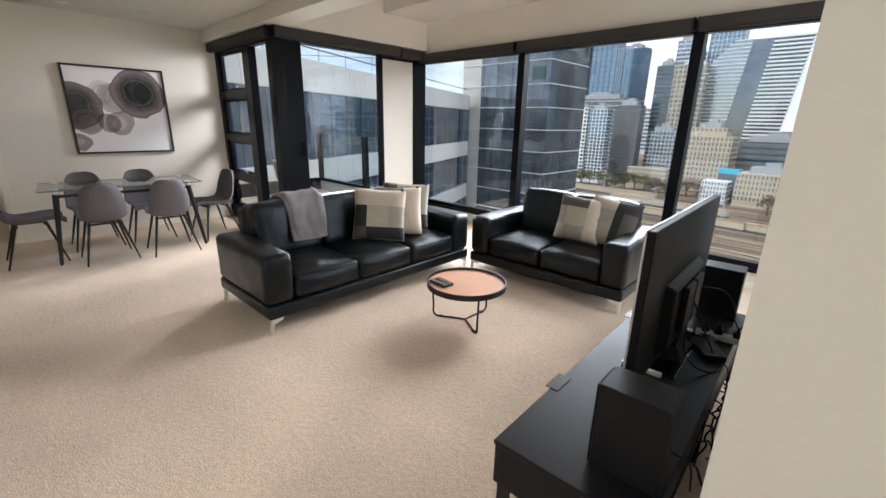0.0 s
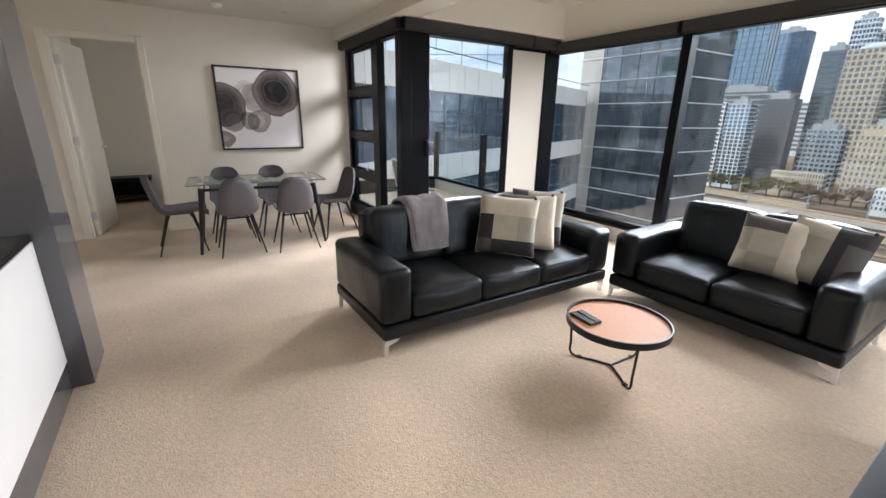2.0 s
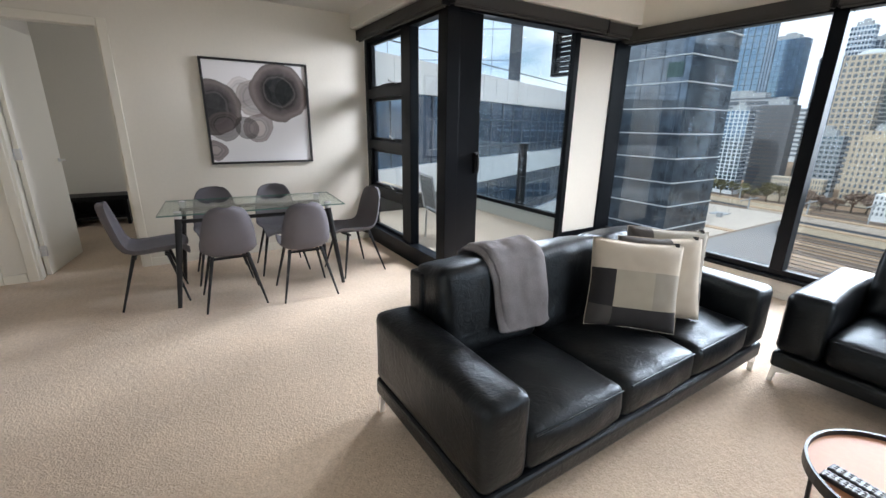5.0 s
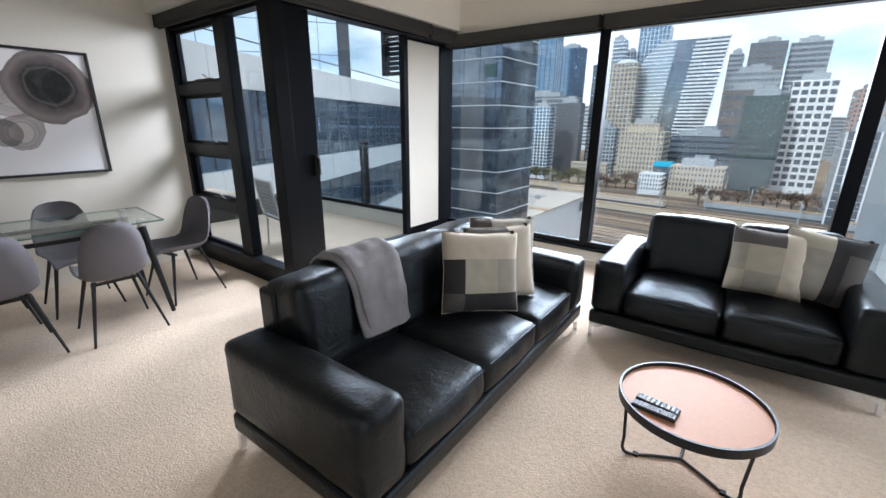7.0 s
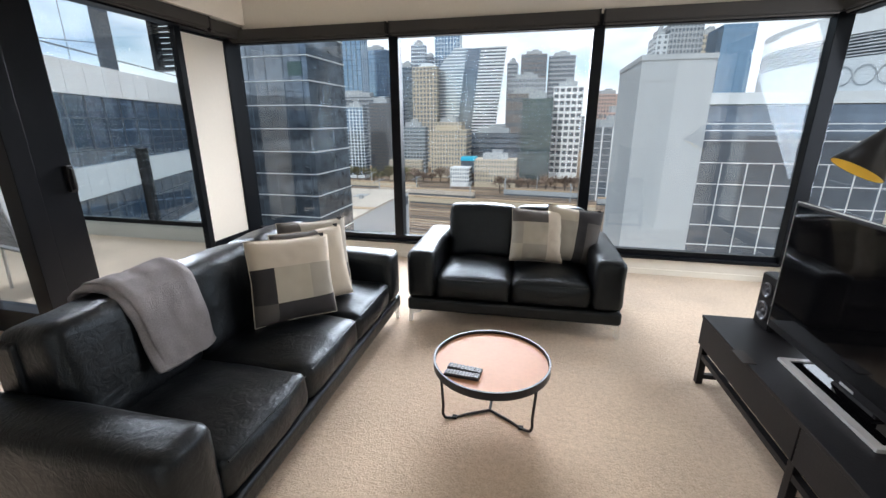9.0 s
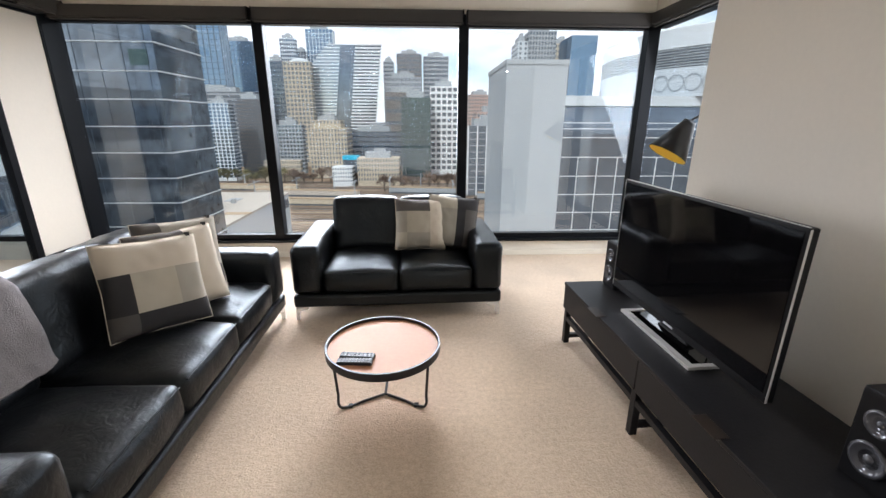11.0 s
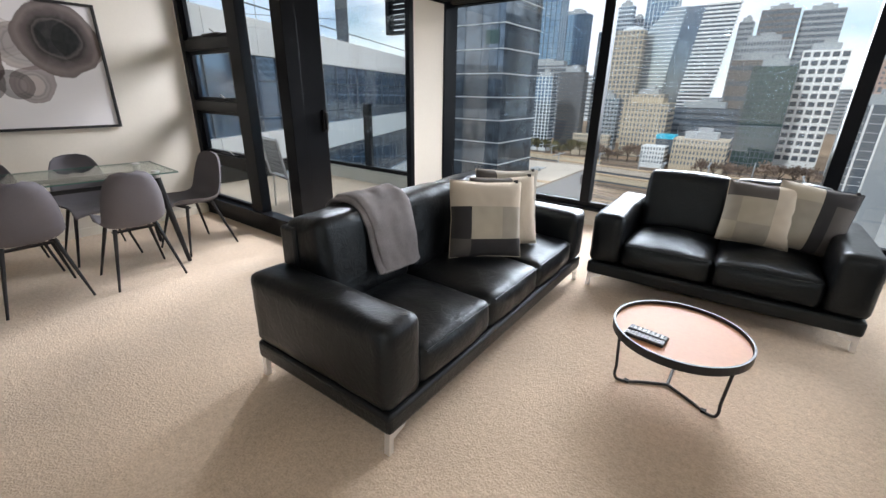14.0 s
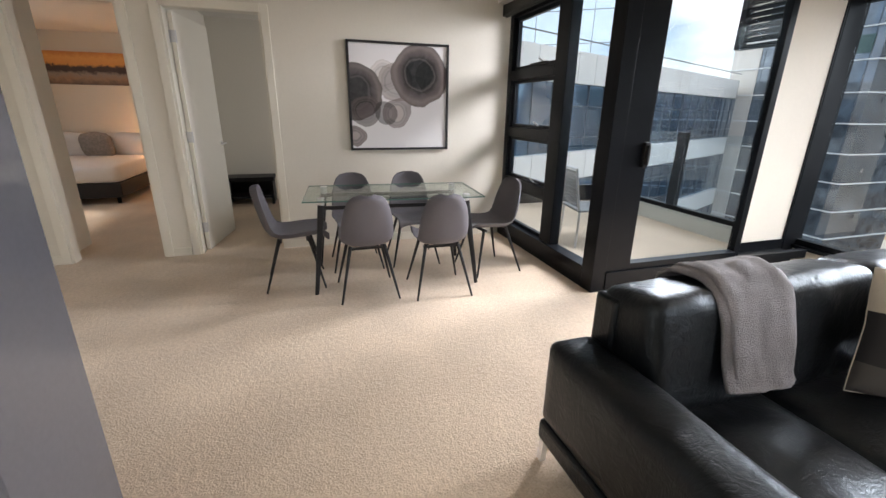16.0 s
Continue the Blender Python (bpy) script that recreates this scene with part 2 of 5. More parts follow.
M_CREAM = surface("cream_woven_fabric", (0.54, 0.485, 0.395), 0.9, vary=0.06, scale=6, fine=300, bump=0.25, bump_scale=520)
M_BEIGE = surface("greige_woven_fabric", (0.33, 0.31, 0.26), 0.9, vary=0.07, scale=6, fine=300, bump=0.25, bump_scale=520)
M_OAT = surface("oat_woven_fabric", (0.42, 0.385, 0.31), 0.9, vary=0.07, scale=6, fine=300, bump=0.25, bump_scale=520)
M_TAUPE = surface("taupe_woven_fabric", (0.085, 0.078, 0.072), 0.9, vary=0.08, scale=6, fine=300, bump=0.25, bump_scale=520)
M_INK = surface("black_woven_fabric", (0.028, 0.027, 0.028), 0.9, vary=0.1, scale=6, fine=300, bump=0.25, bump_scale=520)
M_YELLOW = surface("yellow_enamel", (0.85, 0.55, 0.05), 0.4, vary=0.03)
M_LINEN = surface("white_cotton", (0.80, 0.77, 0.74), 0.9, vary=0.04, scale=6, bump=0.1)
M_FUR = surface("taupe_faux_fur", (0.30, 0.26, 0.23), 1.0, vary=0.35, scale=30, fine=120, bump=1.0, bump_scale=90)
M_DARKCLOTH = surface("black_upholstery", (0.02, 0.018, 0.018), 0.8, vary=0.1)
M_MESH = surface("dark_grey_mesh", (0.12, 0.125, 0.13), 0.6, vary=0.04)
M_TILE = surface("pale_grey_balcony_tile", (0.50, 0.52, 0.50), 0.35, vary=0.05, scale=4)
M_GLASS = glass_mat("window_glass", (0.905, 0.955, 0.985), 0.065)
M_TABLEGLASS = glass_mat("table_glass", (0.90, 0.96, 0.94))
M_GLASSEDGE = surface("green_glass_edge", (0.12, 0.22, 0.19), 0.15, vary=0.05)


# ---- building helpers ----
def box(bm, x0, x1, y0, y1, z0, z1):
    v = [bm.verts.new((x, y, z)) for z in (z0, z1) for y in (y0, y1) for x in (x0, x1)]
    fs = [(0, 2, 3, 1), (4, 5, 7, 6), (0, 1, 5, 4), (2, 6, 7, 3), (0, 4, 6, 2), (1, 3, 7, 5)]
    return [bm.faces.new([v[i] for i in f]) for f in fs]


def link(name, me, parent=None, label=""):
    ob = new(name, me)
    ob.parent = parent
    if label:
        ob["label"] = label
    return ob


def part(name, bm, mat, parent=None, label="", smooth=False):
    me = bpy.data.meshes.new(name)
    bm.normal_update()
    bm.to_mesh(me)
    bm.free()
    for m in (mat if isinstance(mat, (list, tuple)) else [mat]):
        me.materials.append(m)
    if smooth:
        me.shade_smooth()
    return link(name, me, parent, label)


def slab(name, r, mat, parent=None, label="", bev=0.0, seg=2):
    """One box, its edges rounded by bev."""
    bm = bmesh.new()
    box(bm, *r)
    if bev:
        bmesh.ops.bevel(bm, geom=bm.edges[:], offset=bev, segments=seg, affect="EDGES", profile=0.5)
    return part(name, bm, mat, parent, label, smooth=False)


def boxes(name, rows, mat, parent=None, label=""):
    bm = bmesh.new()
    for r in rows:
        box(bm, *r)
    return part(name, bm, mat, parent, label)


def rod(bm, a, b, r0, r1=None, n=12):
    """A tapered rod from a to b."""
    a, b, r1 = Vector(a), Vector(b), r0 if r1 is None else r1
    q = (b - a).to_track_quat("Z", "Y").to_matrix()
    rings = [[bm.verts.new(p + q @ Vector((r * math.cos(2 * math.pi * i / n), r * math.sin(2 * math.pi * i / n), 0))) for i in range(n)] for p, r in ((a, r0), (b, r1))]
    for i in range(n):
        bm.faces.new((rings[0][i], rings[0][(i + 1) % n], rings[1][(i + 1) % n], rings[1][i]))
    bm.faces.new(rings[0][::-1])
    bm.faces.new(rings[1])


def lathe(bm, rows, n=32, at=(0, 0, 0)):
    """Rows of radius and height turned about the upright axis."""
    rings = [[bm.verts.new((at[0] + r * math.cos(2 * math.pi * i / n), at[1] + r * math.sin(2 * math.pi * i / n), at[2] + z)) for i in range(n)] for r, z in rows]
    for a, b in zip(rings, rings[1:]):
        for i in range(n):
            bm.faces.new((a[i], a[(i + 1) % n], b[(i + 1) % n], b[i]))
    bm.faces.new(rings[0][::-1])
    bm.faces.new(rings[-1])


def cable(name, pts, r, mat, parent=None, label=""):
    cu = bpy.data.curves.new(name, "CURVE")
    cu.dimensions, cu.bevel_depth, cu.bevel_resolution, cu.resolution_u = "3D", r, 2, 8
    s = cu.splines.new("BEZIER")
    s.bezier_points.add(len(pts) - 1)
    for p, co in zip(s.bezier_points, pts):
        p.co, p.handle_left_type, p.handle_right_type = co, "AUTO", "AUTO"
    cu.materials.append(mat)
    me = bpy.data.meshes.new_from_object(new("tmp", cu))
    bpy.data.objects.remove(bpy.data.objects["tmp"])
    return link(name, me, parent, label)


def thing(name, label, category, m=None, group="", kind=""):
    ob = new(name)
    ob.empty_display_size = 0.1
    if m is not None:
        ob.matrix_world = m
    return tagged(ob, label, category, group, kind)


def structure(ob, label, category=""):
    return tagged(ob, label, category, kind="structure")


def soft_block(sx, sy, sz, r=0.05, puff=0.0, rough=0.0, seed=0, cell=0.03, flat_bottom=False):
    """A padded block about the origin: rounded edges, puffed faces and slight unevenness."""
    bm = bmesh.new()
    nx, ny, nz = (max(2, int(s / cell)) for s in (sx, sy, sz))
    keep = {}

    def vert(i, j, k):
        if (i, j, k) not in keep:
            p = Vector(((i / nx - 0.5) * sx, (j / ny - 0.5) * sy, (k / nz - 0.5) * sz))
            h = Vector((sx / 2 - r, sy / 2 - r, sz / 2 - r))
            c = Vector([max(-a, min(a, b)) for a, b in zip(h, p)])
            d = p - c
            if d.length > 1e-9:
                p = c + d.normalized() * r
            u, v, w = (max(0.0, 1 - (2 * q / s) ** 2) for q, s in zip(p, (sx, sy, sz)))
            if k == nz:
                p.z += puff * u * v
            if k == 0 and not flat_bottom:
                p.z -= puff * 0.3 * u * v
            if j in (0, ny):
                p.y += (1 if j else -1) * puff * 0.45 * u * w
            if i in (0, nx):
                p.x += (1 if i else -1) * puff * 0.3 * v * w
            if rough:
                q = p * 7 + Vector((seed * 3.1, seed * 1.7, seed))
                n = noise.noise_vector(q) * 0.7 + noise.noise_vector(q * 3.1) * 0.3
                p += n * rough
            keep[i, j, k] = bm.verts.new(p)
        return keep[i, j, k]

    for k in (0, nz):
        for i in range(nx):
            for j in range(ny):
                q = [vert(i, j, k), vert(i + 1, j, k), vert(i + 1, j + 1, k), vert(i, j + 1, k)]
                bm.faces.new(q if k else q[::-1])
    for j in (0, ny):
        for i in range(nx):
            for k in range(nz):
                q = [vert(i, j, k), vert(i + 1, j, k), vert(i + 1, j, k + 1), vert(i, j, k + 1)]
                bm.faces.new(q[::-1] if j else q)
    for i in (0, nx):
        for j in range(ny):
            for k in range(nz):
                q = [vert(i, j, k), vert(i, j + 1, k), vert(i, j + 1, k + 1), vert(i, j, k + 1)]
                bm.faces.new(q if i else q[::-1])
    return bm


def moved(bm, m):
    bmesh.ops.transform(bm, matrix=m, verts=bm.verts[:])
    return bm


# ---- the setting ----
WX = -9.17
structure(slab("floor", (-14.2, 0.0, -4.0, 5.40, -0.08, 0.0), M_CARPET), "beige cut-pile carpet with faint wear marks")
structure(boxes("wall_west", [(WX - .12, WX, 0.46, 2.96, 0, 2.65), (WX - .12, WX, -0.66, -0.35, 0, 2.65), (WX - .12, WX, -4.0, -1.44, 0, 2.65),
                              (WX - .12, WX, -0.35, .46, 2.25, 2.65), (WX - .12, WX, -1.44, -.66, 2.25, 2.65)], M_WALL), "cream painted wall with two doorways")
structure(slab("wall_east", (-2.272, -1.3, 1.35, 3.39, 0, 3.2), M_WALL), "cream painted wall behind the television")
structure(slab("wall_hall", (-1.3, -1.2, -4.0, 1.35, 0, 2.65), M_WALL), "cream painted hallway wall")
# the gap in this wall is made up, to let in a fill lamp
structure(boxes("wall_south", [(-14.2, -12.3, -4.1, -4.0, 0, 2.65), (-10.9, -1.2, -4.1, -4.0, 0, 2.65), (-12.3, -10.9, -4.1, -4.0, 0, .9), (-12.3, -10.9, -4.1, -4.0, 2.1, 2.65)], M_WALL), "cream painted wall")
structure(slab("wall_bedroom_far", (-14.3, -14.2, -4.0, 2.96, 0, 2.65), M_WALL), "cream painted bedroom wall")
structure(slab("wall_bedroom_back", (-12.05, -11.95, -0.5, 2.96, 0, 2.65), M_WALL), "cream painted bedroom wall")
# unseen opening, added only so the bedroom fill lamp can shine through
structure(boxes("wall_bedroom_north", [(-14.2, WX - .12, 2.96, 3.06, 0, .9), (-14.2, WX - .12, 2.96, 3.06, 2.2, 2.65), (-14.2, -11.6, 2.96, 3.06, .9, 2.2), (-9.9, WX - .12, 2.96, 3.06, .9, 2.2)], M_WALL), "cream painted bedroom wall with an added, unseen opening")
structure(slab("wall_bedroom_between", (-14.2, WX - .12, -0.6, -0.5, 0, 2.65), M_WALL), "cream painted wall between the bedrooms")
structure(slab("wall_bedroom_entry", (-9.86, WX - .12, -1.66, -1.56, 0, 2.65), M_WALL), "cream painted wall return")
structure(slab("wall_north_low", (-7.40, -1.6, 5.37, 5.47, 0, 0.17), M_WALL), "low cream wall under the window")
structure(slab("wall_north_high", (-7.5, -1.5, 5.27, 5.5, 2.455, 3.2), M_WALL), "cream wall above the window")
structure(slab("wall_balcony_high", (-7.3, -7.14, 3.1, 5.27, 2.5, 3.2), M_WALL), "cream wall above the balcony door")
structure(slab("wall_corner_high", (-1.66, -1.5, 3.39, 5.27, 2.455, 3.2), M_WALL), "cream wall above the corner window")
structure(slab("wall_corner_low", (-1.6, -1.5, 3.39, 5.47, 0, .17), M_WALL), "low cream wall under the corner window")
structure(boxes("ceiling", [(-14.2, -1.2, -4.0, 2.8, 2.65, 3.2), (-9.3, -1.2, 2.8, 3.1, 2.5, 3.2), (-14.2, -9.3, 2.8, 3.06, 2.65, 3.2), (-7.14, -1.3, 3.1, 4.46, 3.05, 3.2), (-7.14, -1.66, 4.46, 5.27, 2.87, 3.2)], M_CEIL), "off-white plasterboard ceiling with a beam and a lowered window strip")

# skirting and door trim
for r in [(WX, WX + .015, .53, 2.95, 0, .085), (WX, WX + .015, -.59, -.43, 0, .085), (WX, WX + .015, -4, -1.51, 0, .085)]:
    structure(slab("baseboard", r, M_TRIM, bev=.003), "cream gloss skirting board")
structure(slab("baseboard", (-7.36, -1.6, 5.355, 5.37, 0, .06), M_TRIM, bev=.003), "cream gloss skirting board")
structure(slab("baseboard", (-2.284, -2.272, 1.35, 3.39, 0, .085), M_TRIM, bev=.003), "cream gloss skirting board")


def door_trim(y0, y1, top=2.25):
    for s in ((y0 - .07, y0 + .002), (y1 - .002, y1 + .07)):
        structure(slab("trim", (WX, WX + .022, s[0], s[1], 0, top + .07), M_TRIM, bev=.005), "cream gloss door architrave")
    structure(slab("trim", (WX, WX + .022, y0 + .004, y1 - .004, top, top + .07), M_TRIM, bev=.005), "cream gloss door architrave")
    for y in (y0, y1 - .02):
        structure(slab("trim", (WX - .12, WX - .002, y, y + .02, 0, top), M_TRIM), "cream gloss door jamb")


door_trim(-.35, .46)
door_trim(-1.44, -.66)


# ---- glazing ----
def pane(parent, r, label=""):
    p = slab("pane", r, M_GLASS, parent, label)
    p.visible_shadow = False
    return p


win = structure(thing("window_1", "", ""), "black-framed window with a stack of small awning sashes", "window")
Y0, Y1 = 2.96, 3.06
for r in [(WX, WX + .09, Y0, Y1, .19, 2.5), (-8.2, -8.0, Y0, Y1, .19, 2.5), (WX, -7.42, Y0 - .03, Y1, 0, .19), (WX + .09, -8.2, Y0, Y1, 2.36, 2.5), (-8.0, -7.42, Y0, Y1, 2.36, 2.5)]:
    slab("window_frame", r, M_FRAME, win, bev=.004)
for z in (.66, 1.21, 1.79):
    slab("transom", (WX + .09, -8.2, Y0, Y1, z - .045, z + .055), M_FRAME, win, bev=.004)
for z0, z1 in ((.19, .615), (.715, 1.165), (1.265, 1.745), (1.845, 2.36)):
    for r in [(WX + .09, WX + .13, 3.0, 3.04, z0, z1), (-8.24, -8.2, 3.0, 3.04, z0, z1), (WX + .13, -8.24, 3.0, 3.04, z0, z0 + .035), (WX + .13, -8.24, 3.0, 3.04, z1 - .035, z1)]:
        slab("sash", r, M_FRAME, win)
    pane(win, (WX + .13, -8.24, 3.018, 3.024, z0 + .035, z1 - .035))
    if z0 > .3:
        h = slab("winder", (-8.62, -8.3, 2.93, 2.96, z0 + .012, z0 + .032), M_BLACK, win, "black window winder", bev=.004)
        bm = bmesh.new()
        rod(bm, (-8.36, 2.935, z0 + .03), (-8.44, 2.93, z0 + .065), .007)
        part("crank", bm, M_ALU, h, "silver crank")
pane(win, (-8.0, -7.42, 3.008, 3.014, .19, 2.36))

door = structure(thing("door_1", "", ""), "black aluminium sliding balcony door, closed", "sliding door")
slab("post", (-7.42, -7.27, 2.93, 3.06, 0, 2.5), M_FRAME, door, bev=.004)
slab("stile", (-7.36, -7.28, 3.064, 3.30, .17, 2.37), M_FRAME, door, bev=.004)
slab("stile", (-7.38, -7.31, 4.49, 4.56, .17, 2.37), M_FRAME, door, bev=.004)
slab("head", (-7.42, -7.27, 3.064, 5.21, 2.37, 2.5), M_FRAME, door, bev=.003)
slab("threshold", (-7.42, -7.265, 3.064, 5.21, 0, .165), M_FRAME, door, bev=.004)
slab("rail", (-7.37, -7.285, 3.30, 4.49, .168, .22), M_FRAME, door, bev=.003)
pane(door, (-7.342, -7.336, 3.30, 4.49, .22, 2.37))
hd = slab("handle", (-7.28, -7.245, 3.235, 3.285, 1.03, 1.22), M_BLACK, door, "black pull handle", bev=.008)
slab("grip", (-7.245, -7.222, 3.25, 3.272, 1.05, 1.20), M_METALBLACK, hd, bev=.006)
slab("infill_panel", (-7.415, -7.385, 4.585, 5.195, .265, 2.345), M_WALL, door, "solid cream infill panel")
for r in [(-7.415, -7.345, 4.562, 4.584, .168, 2.37), (-7.415, -7.375, 5.196, 5.21, .168, 2.37), (-7.415, -7.375, 4.584, 5.196, .168, .264), (-7.415, -7.375, 4.584, 5.196, 2.346, 2.37)]:
    slab("panel_frame", r, M_FRAME, door)
structure(slab("trim", (-7.262, -7.20, 4.47, 5.30, .12, .2), M_FRAME, bev=.004), "black ledge beside the balcony door")

north = structure(thing("window_2", "", ""), "wide floor-level picture window in black frames", "window")
slab("post", (-7.47, -7.372, 5.214, 5.46, 0, 2.5), M_FRAME, north, bev=.004)
for x, w in ((-5.503, .05), (-3.515, .05)):
    slab("mullion", (x - w, x + w, 5.35, 5.47, .255, 2.345), M_FRAME, north, bev=.004)
slab("post", (-1.67, -1.55, 5.35, 5.47, .17, 2.455), M_FRAME, north, bev=.004)
slab("window_sill", (-7.37, -1.672, 5.33, 5.47, .17, .2), M_FRAME, north, bev=.004)
slab("window_frame", (-7.37, -1.672, 5.38, 5.45, .2, .255), M_FRAME, north)
slab("window_frame", (-7.37, -1.672, 5.38, 5.47, 2.345, 2.455), M_FRAME, north)
for a, b in ((-7.37, -5.553), (-5.453, -3.565), (-3.465, -1.67)):
    pane(north, (a, b, 5.42, 5.428, .255, 2.345))

corner = structure(thing("window_3", "", ""), "corner picture window in black frames", "window")
for r in [(-1.6, -1.5, 3.39, 3.46, .17, 2.455), (-1.6, -1.5, 3.46, 5.348, .17, .255), (-1.6, -1.5, 3.46, 5.348, 2.345, 2.455)]:
    slab("window_frame", r, M_FRAME, corner, bev=.004)
pane(corner, (-1.556, -1.548, 3.46, 5.348, .255, 2.345))


def roller_blind(m, length, label):
    b = thing("roller_blind", label, "blind", m, "rolled-up window blinds")
    bm = bmesh.new()
    box(bm, 0, length, -.035, .035, 0, .105)
    bmesh.ops.bevel(bm, geom=bm.edges[:], offset=.008, segments=2, affect="EDGES")
    part("cassette", bm, M_BLIND, b)
    bm = bmesh.new()
    rod(bm, (.02, -.005, -.008), (length - .02, -.005, -.008), .012)
    part("bottom_bar", bm, M_BLIND, b, "slim fabric-wrapped bottom bar")
    for x in (.0, length - .008):
        slab("end_cap", (x - .002, x + .010, -.04, .04, -.004, .106), M_BLACK, b)


for a, b in ((-7.3, -5.52), (-5.49, -3.53), (-3.50, -1.72)):
    roller_blind(pose(a, 5.228, 2.348), b - a, "charcoal roller blind rolled up above the picture window")
roller_blind(pose(WX + .01, 2.90, 2.385), -7.26 - WX, "charcoal roller blind rolled up over the small windows")
roller_blind(pose(-7.205, 2.93, 2.39, 0, 0, 90), 1.86, "charcoal roller blind rolled up over the balcony door")
roller_blind(pose(-7.215, 4.80, 2.38, 0, 0, 90), .46, "short charcoal roller blind beside the balcony door")
roller_blind(pose(-1.70, 3.42, 2.348, 0, 0, 90), 1.8, "charcoal roller blind rolled up above the corner window")

# ---- balcony ----
structure(slab("balcony_floor", (-10.7, -7.42, 3.07, 5.36, -.1, -.02), M_TILE), "pale grey tiled balcony floor")
structure(slab("wall_balcony_low", (-10.7, -7.42, 5.36, 5.46, -.1, .2), M_TILE), "low pale grey balcony wall")
bal = structure(thing("balustrade", "", ""), "framed glass balcony balustrade", "balustrade")
for r in [(-10.7, -7.42, 5.37, 5.45, .2, .26), (-9.05, -8.93, 5.37, 5.45, .26, 1.2), (-10.7, -10.6, 5.37, 5.45, .26, 1.2), (-10.7, -10.62, 3.07, 5.36, -.02, .26)]:
    slab("frame", r, M_FRAME, bal, bev=.004)
pane(bal, (-10.6, -9.05, 5.405, 5.411, .26, 1.2))
pane(bal, (-8.93, -7.48, 5.405, 5.411, .26, 1.2))
lv = structure(thing("louvre_panel", "", ""), "dark louvred screen above the balcony edge", "louvre")
for r in [(-8.5, -8.44, 5.36, 5.46, 2.1, 2.9), (-7.53, -7.475, 5.36, 5.46, 2.1, 2.9), (-8.44, -7.53, 5.36, 5.46, 2.1, 2.14)]:
    slab("frame", r, M_FRAME, lv)
for k in range(12):
    bm = bmesh.new()
    box(bm, -8.44, -7.53, -.004, .004, -.034, .034)
    part("slat", moved(bm, pose(0, 5.41, 2.19 + k * .06, -35)), M_FRAME, lv)


def mesh_chair(m):
    c = thing("outdoor_chair", "dark grey mesh outdoor chair on the balcony", "chair", m)
    slab("seat", (-.24, .24, -.24, .24, .42, .445), M_MESH, c, bev=.01)
    bm = bmesh.new()
    for i in range(13):
        x = -.21 + i * .035
        rod(bm, (x, .235, .47), (x, .30, .86), .006, n=6)
    for i in range(9):
        z = .48 + i * .046
        rod(bm, (-.22, .237 + (z - .47) * .167, z), (.22, .237 + (z - .47) * .167, z), .005, n=6)
    part("back_mesh", bm, M_MESH, c)
    bm = bmesh.new()
    for a, b in (((-.235, .235, .44), (-.235, .305, .88)), ((.235, .235, .44), (.235, .305, .88)), ((-.235, .305, .88), (.235, .305, .88))):
        rod(bm, a, b, .013)
    part("back_frame", bm, M_ALU, c)
    for x in (-.21, .21):
        for y in (-.21, .21):
            bm = bmesh.new()
            rod(bm, (x, y, .42), (x * 1.08, y * 1.08, 0), .013)
            part("leg", bm, M_ALU, c)


mesh_chair(pose(-8.55, 3.78, -.02, 0, 0, 170))


# ---- kitchen bench and pier ----
kb = thing("kitchen_bench", "white-fronted kitchen bench with a black stone top", "bench")
slab("front_panel", (-5.53, -3.3, -.02, .015, .17, .86), M_WHITE, kb, bev=.002)
slab("body", (-5.53, -3.3, -.62, -.022, .17, .86), M_WHITE, kb)
slab("plinth", (-5.53, -3.3, -.58, .01, 0, .168), M_GREY, kb, "grey gloss plinth")
slab("worktop", (-5.53, -3.28, -.64, .012, .862, .90), M_STONE, kb, "polished black stone worktop", bev=.003)
structure(slab("pier", (-5.92, -5.532, -.64, .105, 0, 2.65), M_GREY, bev=.003), "full-height grey gloss laminate pier", "column")


